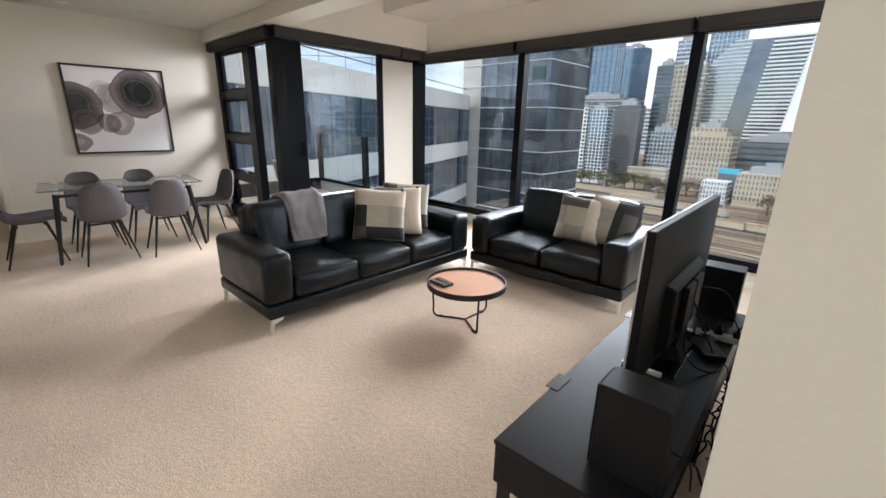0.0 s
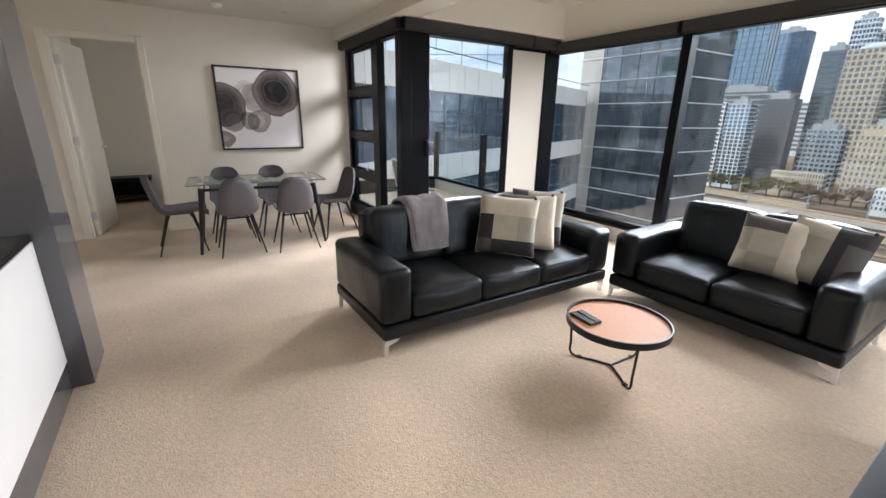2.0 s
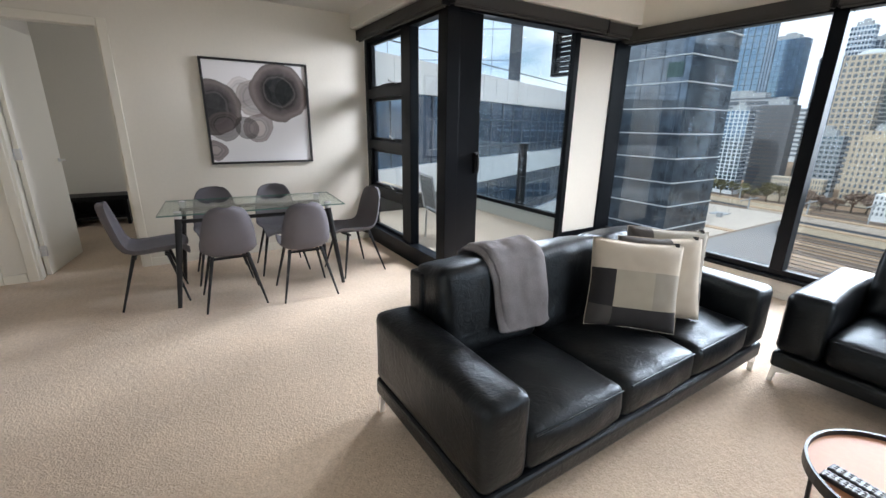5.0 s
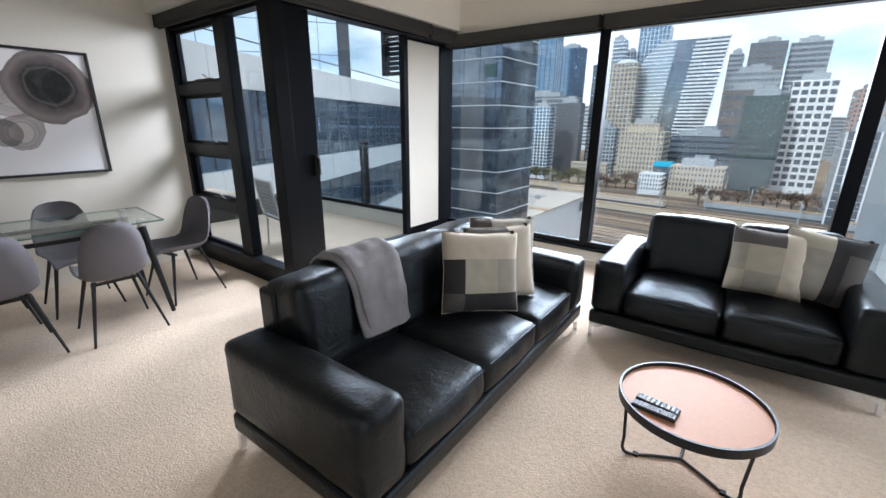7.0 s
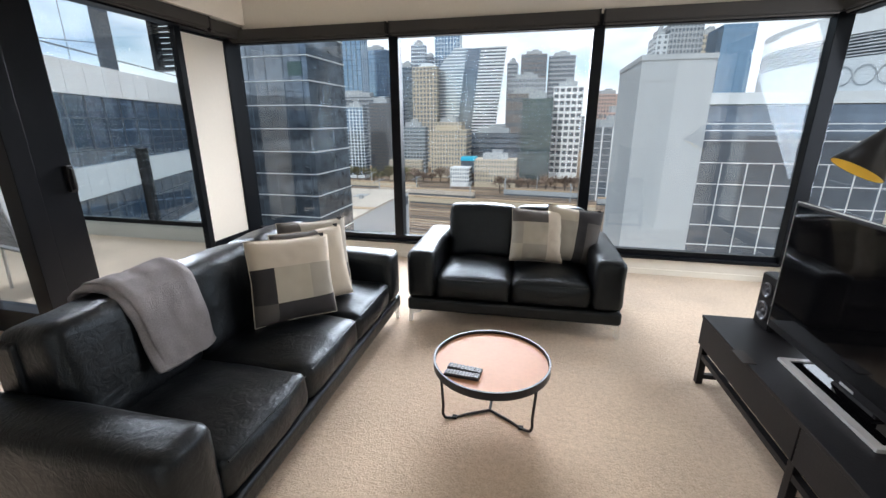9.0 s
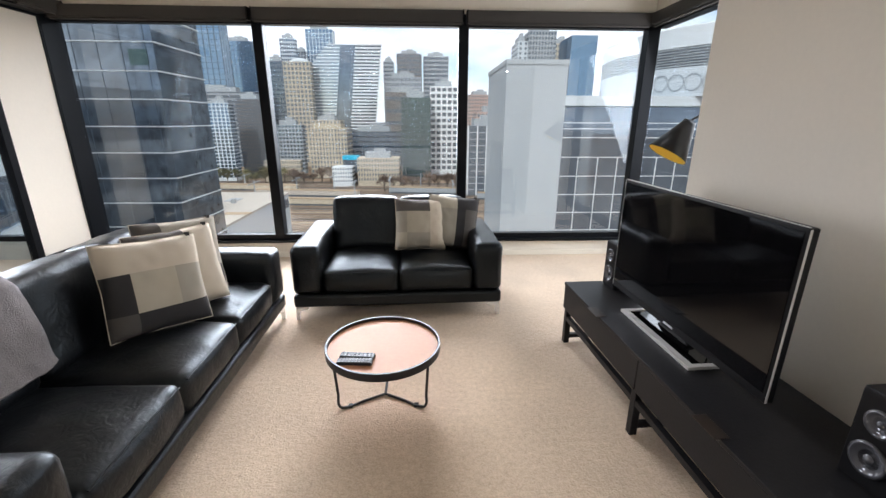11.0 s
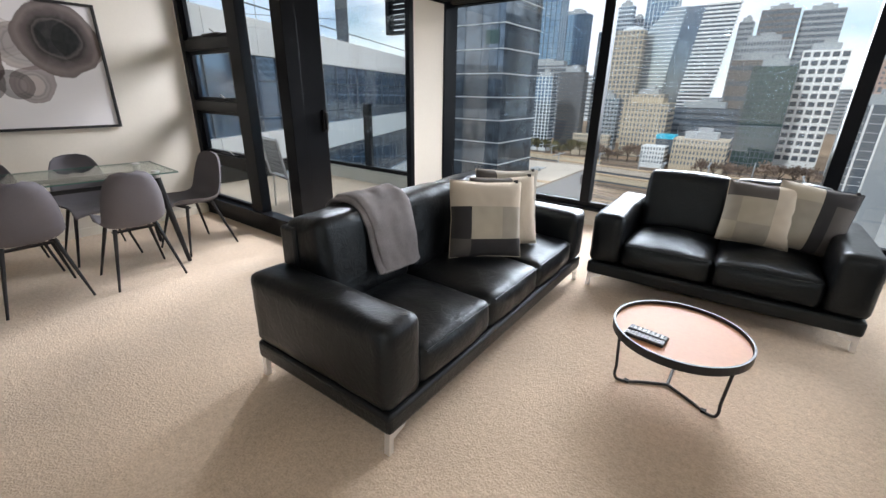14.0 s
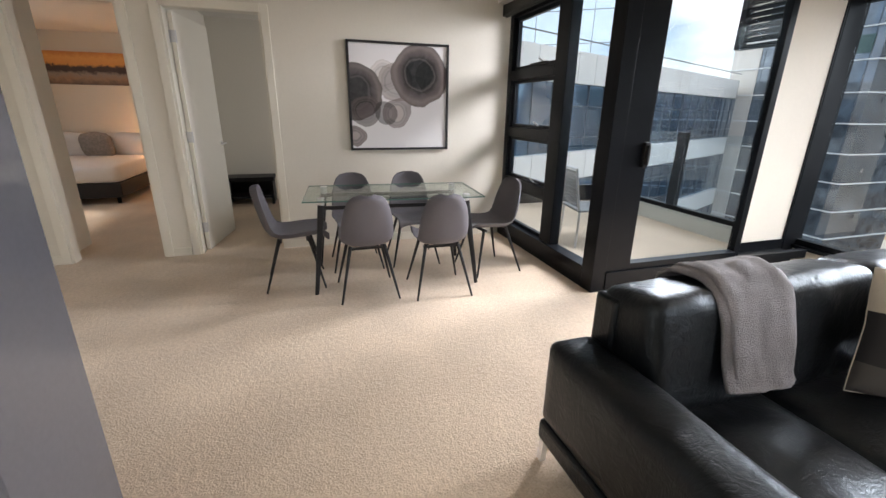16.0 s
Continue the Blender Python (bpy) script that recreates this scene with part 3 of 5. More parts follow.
# ---- sofas ----
def sofa(m, width, seats, label, d=.92):
    s = thing("sofa", label, "sofa", m, "black leather sofas")
    aw, top = .215, .58
    slab("base", (-width / 2, width / 2, -d / 2, d / 2, .105, .205), M_LEATHER, s, bev=.022, seg=3)
    for sx in (-1, 1):
        bm = soft_block(aw, d - .005, top - .205, r=.042, puff=.012, rough=.005, seed=sx + 2, cell=.035)
        part("arm", moved(bm, pose(sx * (width - aw) / 2, 0, (top + .205) / 2)), M_LEATHER, s, smooth=True)
    inner = width - 2 * aw - .01
    w = inner / seats
    for i in range(seats):
        x = -inner / 2 + w * (i + .5)
        bm = soft_block(w - .006, .66, .185, r=.042, puff=.045, rough=.008, seed=10 + i * 3 + seats, cell=.024)
        c = part("seat_cushion", moved(bm, pose(x, .335 - d / 2 + .008, .295)), M_LEATHER, s, smooth=True)
        bm = bmesh.new()
        rod(bm, (x - w / 2 + .03, .012 - d / 2, .372), (x + w / 2 - .03, .012 - d / 2, .372), .004, n=8)
        part("piping", bm, M_LEATHER, c)
        bm = soft_block(w - .004, .28, .46, r=.05, puff=.018, rough=.009, seed=30 + i * 5 + seats, cell=.024)
        part("back_cushion", moved(bm, pose(x, .275, .585, -10)), M_LEATHER, s, smooth=True)
    slab("back", (-width / 2 + aw - .012, width / 2 - aw + .012, .33, .455, .205, .765), M_LEATHER, s, bev=.02, seg=3)
    for sx in (-1, 1):
        for sy in (-1, 1):
            bm = bmesh.new()
            x, y = sx * (width / 2 - .042), sy * (d / 2 - .012)
            v = [bm.verts.new(p) for p in ((x + sx * .03, y, .106), (x - sx * .075, y, .106), (x - sx * .06, y, .088), (x + sx * .006, y, .07), (x + sx * .010, y, 0), (x + sx * .036, y, 0))]
            f = bm.faces.new(v if sx < 0 else v[::-1])
            e = bmesh.ops.extrude_face_region(bm, geom=[f])
            bmesh.ops.translate(bm, verts=[q for q in e["geom"] if isinstance(q, bmesh.types.BMVert)], vec=(0, -sy * .028, 0))
            bmesh.ops.recalc_face_normals(bm, faces=bm.faces[:])
            part("leg", bm, M_CHROME, s, "polished chrome foot")
    return s


sofa(pose(-5.415, 2.735, 0, 0, 0, 91), 2.195, 3, "black leather three-seat sofa with chrome feet", .91)
sofa(pose(-4.13, 4.262, 0, 0, 0, 2.0), 1.585, 2, "black leather two-seat sofa with chrome feet beside the window")


def cushion(m, cells, label, size=.46, seed=0):
    """A plump square cushion woven in blocks of colour; cells: rows from the bottom of (height, ((width, colour), ...))."""
    c = thing("cushion", label, "cushion", m, "checked scatter cushions")
    bm = bmesh.new()
    n = 24

    def pt(i, j, side):
        u, v = i / n * 2 - 1, j / n * 2 - 1
        e = (1 - u ** 4) * (1 - v ** 4)
        pull = 1 - .05 * (1 - abs(u * v)) * max(abs(u), abs(v)) ** 3
        q = Vector((u * 3, v * 3, side + seed))
        return Vector((u * pull * size / 2, side * (.004 + .072 * e ** .6) + .006 * noise.noise(q * 1.3), v * pull * size / 2))

    grid = {}
    for side in (-1, 1):
        for i in range(n + 1):
            for j in range(n + 1):
                edge = i in (0, n) or j in (0, n)
                key = (i, j, 0 if edge else side)
                if key not in grid:
                    grid[key] = bm.verts.new(pt(i, j, 0 if edge else side))
    for side in (-1, 1):
        for i in range(n):
            for j in range(n):
                q = [grid[a, b, 0 if (a in (0, n) or b in (0, n)) else side] for a, b in ((i, j), (i + 1, j), (i + 1, j + 1), (i, j + 1))]
                f = bm.faces.new(q if side < 0 else q[::-1])
                u, v, z0 = (i + .5) / n, (j + .5) / n, 0
                for h, cols in cells:
                    if z0 <= v < z0 + h:
                        x0 = 0
                        for w, k in cols:
                            if x0 <= u < x0 + w:
                                f.material_index = k
                            x0 += w
                    z0 += h
    part("cover", bm, [M_CREAM, M_BEIGE, M_TAUPE, M_INK, M_OAT], c, smooth=True)
    bm = bmesh.new()
    ring = [pt(i, 0, 0) for i in range(n)] + [pt(n, j, 0) for j in range(n)] + [pt(n - i, n, 0) for i in range(n)] + [pt(0, n - j, 0) for j in range(n)]
    for a, b in zip(ring, ring[1:] + ring[:1]):
        rod(bm, a, b, .0025, n=6)
    part("seam", bm, M_INK if seed == 2 else M_CREAM, c)
    bm = bmesh.new()
    box(bm, size * .40, size * .44, -.012, .012, size * .47, size * .52)
    part("label_tag", bm, M_INK, c, "small black sewn tag")
    return c


checks = (((.27), ((.27, 2), (.74, 3))), ((.40), ((.27, 3), (.38, 4), (.36, 1))), ((.34), ((1.01, 0),)))
plain = (((.28), ((1.01, 0),)), ((.45), ((1.01, 0),)), ((.28), ((.62, 2), (.4, 0))))
split = (((.34), ((.3, 1), (.71, 3))), ((.67), ((.3, 2), (.71, 1))))
cushion(pose(-5.315, 2.925, .645, -16, 4, 52), checks, "cream, grey and black checked cushion leaning on the sofa back", .48, 0)
cushion(pose(-5.315, 3.15, .65, -15, 0, 52), plain, "cream woven cushion with a taupe corner on the sofa", .46, 1)
cushion(pose(-5.385, 3.31, .665, -14, 3, 50), split, "taupe and black checked cushion on the sofa", .46, 3)
tall = (((.33), ((.22, 4), (.44, 1), (.35, 0))), ((.42), ((.22, 1), (.44, 4), (.35, 0))), ((.26), ((.22, 2), (.44, 2), (.35, 0))))
stripe = (((.76), ((.55, 1), (.16, 3), (.3, 2))), ((.25), ((.55, 4), (.16, 3), (.3, 3))))
cushion(pose(-3.95, 4.235, .64, -17, 3, 10), tall, "cream and taupe checked cushion on the two-seat sofa", .42, 4)
cushion(pose(-3.68, 4.31, .64, -16, 8, 8), stripe, "greige and black striped cushion on the two-seat sofa", .44, 2)


def throw(label):
    t = thing("throw_blanket", label, "blanket")
    prof = [(-5.875, .66), (-5.88, .74), (-5.86, .80), (-5.80, .835), (-5.72, .845), (-5.645, .838), (-5.59, .80), (-5.56, .74), (-5.535, .66), (-5.51, .58), (-5.485, .52), (-5.47, .50)]
    bm = bmesh.new()
    sub, nv = 5, 26
    pts = []
    for (x0, z0), (x1, z1) in zip(prof, prof[1:]):
        pts += [(x0 + (x1 - x0) * k / sub, z0 + (z1 - z0) * k / sub) for k in range(sub)]
    pts.append(prof[-1])
    for layer, (lift, y0, y1) in enumerate(((.018, 2.13, 2.51), (.036, 2.16, 2.55))):
        rows = []
        for i, (x, z) in enumerate(pts):
            f = i / (len(pts) - 1)
            row = []
            for j in range(nv + 1):
                g = j / nv
                y = y0 + (y1 - .11 * f - y0) * g + .015 * noise.noise(Vector((f * 5, g * 2, layer)))
                fold = .007 * math.sin(g * 7 + f * 2.5 + layer) + .013 * noise.noise(Vector((f * 6, g * 5, 3 + layer)))
                up = max(0, 1 - abs(f - .38) * 2.6)
                edge = .014 * (1 - min(1, min(g, 1 - g) * 9))
                o = lift + fold * .8 - edge
                row.append(bm.verts.new((x + o * (1 - up), y, z + o * up + .008 * noise.noise(Vector((f * 9, g * 9, 7))))))
            rows.append(row)
        for a, b in zip(rows, rows[1:]):
            for j in range(nv):
                bm.faces.new((a[j], b[j], b[j + 1], a[j + 1]))
    bmesh.ops.recalc_face_normals(bm, faces=bm.faces[:])
    ob = part("cloth", bm, M_TOWEL, t, smooth=True)
    so = ob.modifiers.new("thick", "SOLIDIFY")
    so.thickness, so.offset = .014, 0
    return t


throw("grey fleece throw folded over the sofa back")


# ---- coffee table and remotes ----
ct = thing("coffee_table", "round tan-topped coffee table on a black wire frame", "coffee table", pose(-4.142, 2.845, 0))
bm = bmesh.new()
lathe(bm, [(.290, .298), (.292, .305), (.292, .316)], 64)
part("tabletop", bm, M_COPPER, ct)
bm = bmesh.new()
rs = [(.294, .292), (.304, .292), (.304, .334), (.294, .334)]
rings = [[bm.verts.new((r * math.cos(2 * math.pi * i / 64), r * math.sin(2 * math.pi * i / 64), z)) for i in range(64)] for r, z in rs]
for a, b in zip(rings, rings[1:] + rings[:1]):
    for i in range(64):
        bm.faces.new((a[i], a[(i + 1) % 64], b[(i + 1) % 64], b[i]))
bmesh.ops.recalc_face_normals(bm, faces=bm.faces[:])
part("rim", bm, M_METALBLACK, ct, "raised black steel rim")
for a in (-30, -152, 90):
    c, s = math.cos(radians(a)), math.sin(radians(a))
    cable("leg", [(.275 * c, .275 * s, .295), (.262 * c, .262 * s, .10), (.256 * c, .256 * s, .022), (.235 * c, .235 * s, .008), (.12 * c, .12 * s, .008), (0, 0, .008)], .0075, M_METALBLACK, ct)
    slab("foot", (.2 * c - .012, .2 * c + .012, .2 * s - .012, .2 * s + .012, 0, .012), M_BLACK, ct)


def remote(m, label, rows=9):
    r = thing("remote_control", label, "remote control", m, "remote controls on the coffee table")
    slab("body", (-.088, .088, -.023, .023, 0, .018), M_REMOTE, r, bev=.006, seg=3)
    bm = bmesh.new()
    for i in range(rows):
        for j in range(3):
            x, y = -.072 + i * .144 / (rows - 1), -.014 + j * .014
            box(bm, x - .0046, x + .0046, y - .004, y + .004, .0176, .0202)
    part("buttons", bm, surface("grey_rubber_" + str(rows), (.15, .15, .155), .6), r, "grey rubber buttons")


remote(pose(-4.267, 2.668, .316, 0, 0, -4), "black television remote on the coffee table", 10)
remote(pose(-4.262, 2.722, .316, 0, 0, -7), "second black remote lying beside the first", 8)

# ---- television unit ----
UNIT = pose(-2.675, 2.5, 0, 0, 0, 2.3)
UT = .43
tv = thing("tv_unit", "low black oak television unit with two drawers on trestle legs", "tv cabinet", UNIT)
slab("top", (-.262, .25, -.93, .945, UT - .02, UT), M_BOARD, tv, bev=.003)
slab("body", (-.235, .245, -.925, .94, .245, UT - .021), M_BOARD, tv)
for a, b, hy in ((-.925, .002, -.46), (.010, .94, .47)):
    dr = slab("drawer", (-.258, -.237, a, b, .247, UT - .023), M_BOARD, tv, bev=.002)
    slab("tab_handle", (-.283, -.225, hy - .062, hy + .062, UT + .0005, UT + .0035), M_TAB, dr, "dark bronze tab pull", bev=.001)
for x in (-.25, .215):
    slab("rail", (x, x + .03, -.90, .92, .17, .20), M_BOARD, tv)
for y in (-.885, .012, .905):
    slab("cross_rail", (-.215, .21, y - .014, y + .014, .035, .062), M_BOARD, tv)
    for x in (-.252, .212):
        slab("leg", (x, x + .036, y - .02, y + .02, 0, .244), M_BOARD, tv, bev=.002)

t = thing("television", "large black flat-screen television on a silver-edged stand", "television", UNIT)
slab("panel", (-.02, .018, -.415, .765, .475, 1.14), M_BLACK, t, bev=.006)
slab("screen", (-.0225, -.0205, -.400, .750, .515, 1.125), M_SCREEN, t, "dark glossy screen")
for r in [(-.0195, -.012, -.4175, -.4155, .48, 1.135), (-.0195, -.012, .7655, .7675, .48, 1.135), (-.0195, -.012, -.41, .76, 1.1405, 1.1425)]:
    slab("edge_strip", r, M_SILVER, t, "slim silver edge strip")
bm = bmesh.new()
box(bm, .018, .055, -.13, .48, .52, .86)
for v in bm.verts:
    if v.co.x > .03:
        v.co.y += .04 if v.co.y < .1 else -.04
        v.co.z += .03 if v.co.z < .6 else -.03
bmesh.ops.bevel(bm, geom=bm.edges[:], offset=.006, segments=2, affect="EDGES")
part("back_cover", bm, M_BLACK, t)
for y0, y1 in ((.02, .165), (.18, .325)):
    slab("mount_box", (.055, .082, y0, y1, .60, .82), M_BLACK, t, bev=.01)
slab("neck", (.02, .06, .10, .25, .45, .60), M_BLACK, t, bev=.006)
bm = bmesh.new()
box(bm, .0, .10, .05, .30, UT + .012, UT + .06)
for v in bm.verts:
    if v.co.z > UT + .04:
        v.co.x, v.co.y = .02 + (v.co.x > .05) * .045, .175 + (v.co.y - .175) * .6
bmesh.ops.bevel(bm, geom=bm.edges[:], offset=.004, segments=2, affect="EDGES")
part("pedestal", bm, M_BLACK, t)
b = slab("base", (-.072, .11, -.095, .447, UT + .001, UT + .011), M_SCREEN, t, "glossy black base plate", bev=.003)
for r in [(-.108, -.074, -.122, .474, UT + .001, UT + .016), (-.074, .06, -.122, -.097, UT + .001, UT + .016), (-.074, .06, .449, .474, UT + .001, UT + .016)]:
    slab("base_edge", r, M_SILVER, b, "brushed silver edge")
slab("logo_bar", (-.024, -.0227, .14, .215, .487, .498), M_ALU, t, "small silver badge")


def speaker(m, label):
    s = thing("speaker", label, "loudspeaker", m, "pair of bookshelf speakers")
    slab("cabinet", (-.105, .105, -.072, .072, 0, .30), M_BOARD, s, bev=.004)
    slab("baffle", (-.113, -.1055, -.067, .067, .005, .295), M_BLACK, s, "black front baffle", bev=.002)
    for z, r in ((.095, .052), (.215, .040)):
        bm = bmesh.new()
        lathe(bm, [(r, 0), (r, .006), (r * .86, .009), (r * .8, .004), (r * .3, -.004), (r * .25, .004), (.004, .008)], 24)
        part("driver", moved(bm, pose(-.113, 0, z, 0, -90, 0)), M_GREY, s, "grey speaker cone", smooth=True)
        bm = bmesh.new()
        for i in range(24):
            a0, a1 = 2 * math.pi * i / 24, 2 * math.pi * (i + 1) / 24
            rod(bm, (-.1165, r * math.cos(a0), z + r * math.sin(a0)), (-.1165, r * math.cos(a1), z + r * math.sin(a1)), .003, n=6)
        part("trim_ring", bm, M_METALBLACK, s)


speaker(pose(-2.515, 1.775, UT, 0, 0, 3), "black bookshelf speaker on the television unit")
speaker(pose(-2.61, 3.345, UT, 0, 0, 4), "black bookshelf speaker at the window end of the unit")
pb = thing("power_board", "grey power board with black plugs behind the television", "power board", pose(-2.50, 2.99, UT, 0, 0, 12))
slab("body", (-.12, .12, -.028, .028, 0, .03), surface("grey_plastic", (.33, .34, .35), .5), pb, bev=.006)
for x in (-.08, -.02, .06):
    pg = slab("plug", (x - .018, x + .018, -.018, .018, .03, .062), M_BLACK, pb, bev=.006)
    bm = bmesh.new()
    rod(bm, (x, 0, .06), (x + .004, 0, .085), .009, .005, n=10)
    part("strain_relief", bm, M_BLACK, pg)
bx = thing("set_top_box", "small black set-top box with cables", "set-top box", pose(-2.525, 2.80, UT, 0, 0, 32))
slab("case", (-.05, .05, -.10, .10, 0, .03), M_BLACK, bx, bev=.004)
adapter = thing("power_adapter", "black power adapter lying behind the television", "power adapter", pose(-2.575, 2.96, UT, 0, 0, 22))
slab("case", (-.022, .022, -.05, .05, 0, .026), M_BLACK, adapter, bev=.006)
loose = random.Random(12)
runs = [[(-2.60, 2.70, .70), (-2.52, 2.62, .60), (-2.49, 2.72, .47), (-2.52, 2.79, .455)], [(-2.60, 2.78, .76), (-2.52, 2.90, .72), (-2.47, 3.00, .58), (-2.475, 3.0, .51)],
        [(-2.60, 2.62, .62), (-2.55, 2.52, .50), (-2.47, 2.58, .436), (-2.425, 2.7, .436), (-2.405, 2.72, .30), (-2.41, 2.70, .05)],
        [(-2.425, 1.78, .56), (-2.40, 1.85, .50), (-2.41, 2.0, .40), (-2.40, 2.2, .20), (-2.40, 2.3, .02)],
        [(-2.55, 2.98, .50), (-2.50, 3.03, .55), (-2.43, 3.02, .47), (-2.395, 2.98, .36), (-2.40, 2.9, .02)],
        [(-2.435, 3.0, .51), (-2.40, 3.06, .55), (-2.375, 3.0, .42), (-2.40, 2.85, .25), (-2.385, 2.7, .02)]]
for k in range(7):
    y, z = 2.25 + k * .09, .36 - loose.uniform(0, .12)
    runs.append([(-2.415 + loose.uniform(-.006, .006), y, z), (-2.385, y + loose.uniform(.03, .1), z - .05), (-2.41, y + loose.uniform(.05, .16), z - .14),
                 (-2.375, y + loose.uniform(-.05, .1), z - .10), (-2.395, y + loose.uniform(.1, .25), .03)])
for pts in runs:
    tagged(cable("cable", pts, .0038, M_BLACK), "thin black cable behind the television", "cable", "cables behind the television")

# ---- floor lamp ----
lamp = thing("floor_lamp", "dark floor lamp with a tilted shade, yellow inside", "floor lamp", pose(-1.80, 3.95, 0))
bm = bmesh.new()
lathe(bm, [(.13, 0), (.13, .012), (.12, .02), (.012, .026)], 32)
part("base", bm, M_METALBLACK, lamp)
cable("pole", [(0, 0, .02), (0, 0, .8), (0, 0, 1.40), (-.02, 0, 1.47), (-.09, 0, 1.505), (-.17, 0, 1.47)], .009, M_METALBLACK, lamp)
bm = bmesh.new()
q = pose(-.17, 0, 1.465, 0, 30, 0)
lathe(bm, [(.045, 0), (.05, -.02), (.145, -.27), (.142, -.27), (.048, -.022), (.044, -.005)], 40)
sh = part("shade", moved(bm, q), M_METALBLACK, lamp, "dark conical shade", smooth=True)
bm = bmesh.new()
lathe(bm, [(.047, -.024), (.1405, -.2695), (.139, -.2695), (.044, -.026)], 40)
part("lining", moved(bm, q), M_YELLOW, sh, "yellow enamel lining", smooth=True)
bm = bmesh.new()
lathe(bm, [(.012, -.03), (.018, -.07), (.03, -.11), (.02, -.145), (.004, -.15)], 20)
part("bulb", moved(bm, q), glow("warm_bulb", (1.0, .72, .35), 6.0), lamp, "warm glowing bulb", smooth=True)

# ---- dining set ----
dt = thing("dining_table", "rectangular glass dining table on black tapered legs", "dining table", pose(-8.15, 1.452, 0, 0, 0, -4.2))
gtop = slab("glass_top", (-.36, .36, -.72, .72, .752, .762), M_TABLEGLASS, dt, "clear tempered glass top")
gtop.visible_shadow = False
for r in [(-.3625, -.3602, -.7225, .7225, .752, .762), (.3602, .3625, -.7225, .7225, .752, .762), (-.36, .36, -.7225, -.7202, .752, .762), (-.36, .36, .7202, .7225, .752, .762)]:
    slab("glass_edge", r, M_GLASSEDGE, dt, "greenish polished glass edge")
for sx in (-1, 1):
    for sy in (-1, 1):
        bm = bmesh.new()
        rod(bm, (sx * .26, sy * .59, .71), (sx * .365, sy * .67, 0), .028, .016, n=16)
        lg = part("leg", bm, M_METALBLACK, dt)
        bm = bmesh.new()
        lathe(bm, [(.022, .70), (.03, .745), (.03, .751)], 20, (sx * .26, sy * .59, 0))
        lathe(bm, [(.03, .763), (.03, .767), (.024, .771)], 20, (sx * .26, sy * .59, 0))
        part("glass_mount", bm, M_CHROME, lg, "chrome glass mount")
for sx in (-1, 1):
    slab("rail", (sx * .265 - .012, sx * .265 + .012, -.57, .57, .675, .705), M_METALBLACK, dt, bev=.003)


def dining_chair():
    c = thing("dining_chair", "grey fabric shell dining chair with thin black legs", "chair", None, "chairs round the glass table")
    prof = [(-.235, .415, .165), (-.245, .44, .19), (-.21, .455, .205), (-.10, .448, .22), (.02, .436, .225), (.10, .437, .222), (.16, .46, .215), (.195, .51, .212), (.215, .57, .210), (.235, .65, .20), (.255, .73, .178), (.268, .79, .15), (.275, .825, .11), (.277, .842, .05)]
    bm = bmesh.new()
    ns, nv = 14, 40
    prof2 = []
    for k in range(nv + 1):
        f = k / nv * (len(prof) - 1)
        i = min(int(f), len(prof) - 2)
        g = f - i
        g = g * g * (3 - 2 * g) * .35 + g * .65
        prof2.append([a + (b - a) * g for a, b in zip(prof[i], prof[i + 1])])
    lay = []
    for side in (0, 1):
        rows = []
        for k, (y, z, w) in enumerate(prof2):
            a, b = prof2[max(0, k - 1)], prof2[min(nv, k + 1)]
            t = Vector((0, b[0] - a[0], b[1] - a[1])).normalized()
            nrm = Vector((0, -t.z, t.y))
            row = []
            for j in range(ns + 1):
                u = j / ns * 2 - 1
                wrap = .045 * abs(u) ** 2.6
                thick = .024 * (1 - abs(u) ** 6 * .9) * (1 - (abs(k / nv * 2 - 1)) ** 10 * .9)
                p = Vector((u * w * (1 - .06 * abs(u) ** 3), y, z)) + nrm * (wrap - (thick if side else 0))
                row.append(bm.verts.new(p))
            rows.append(row)
        lay.append(rows)
        for a, b in zip(rows, rows[1:]):
            for j in range(ns):
                q = (a[j], a[j + 1], b[j + 1], b[j])
                bm.faces.new(q if not side else q[::-1])
    A, B = lay
    for k in range(nv):
        for j in (0, ns):
            bm.faces.new((A[k][j], A[k + 1][j], B[k + 1][j], B[k][j]))
    for j in range(ns):
        for k in (0, nv):
            bm.faces.new((A[k][j], A[k][j + 1], B[k][j + 1], B[k][j]))
    bmesh.ops.recalc_face_normals(bm, faces=bm.faces[:])
    part("seat_shell", bm, M_CHAIR, c, smooth=True)
    boxes("under_frame", [(-.15, .15, -.13, -.10, .40, .415), (-.15, .15, .09, .12, .395, .41), (-.012, .012, -.10, .09, .40, .412)], M_METALBLACK, c)
    for sx in (-1, 1):
        for y0, y1 in ((-.12, -.225), (.105, .235)):
            bm = bmesh.new()
            rod(bm, (sx * .13, y0, .425), (sx * .225, y1, 0), .0145, .008)
            part("leg", bm, M_METALBLACK, c)
    return c


ch = dining_chair()
ch.matrix_world = pose(-7.82, 1.163, 0, 0, 0, -90)
for x, y, r in ((-7.727, 1.744, -92), (-8.18, .605, 181), (-8.07, 2.33, 8), (-8.50, 1.15, 90), (-8.49, 1.70, 88)):
    copy_thing(ch, pose(x, y, 0, 0, 0, r))


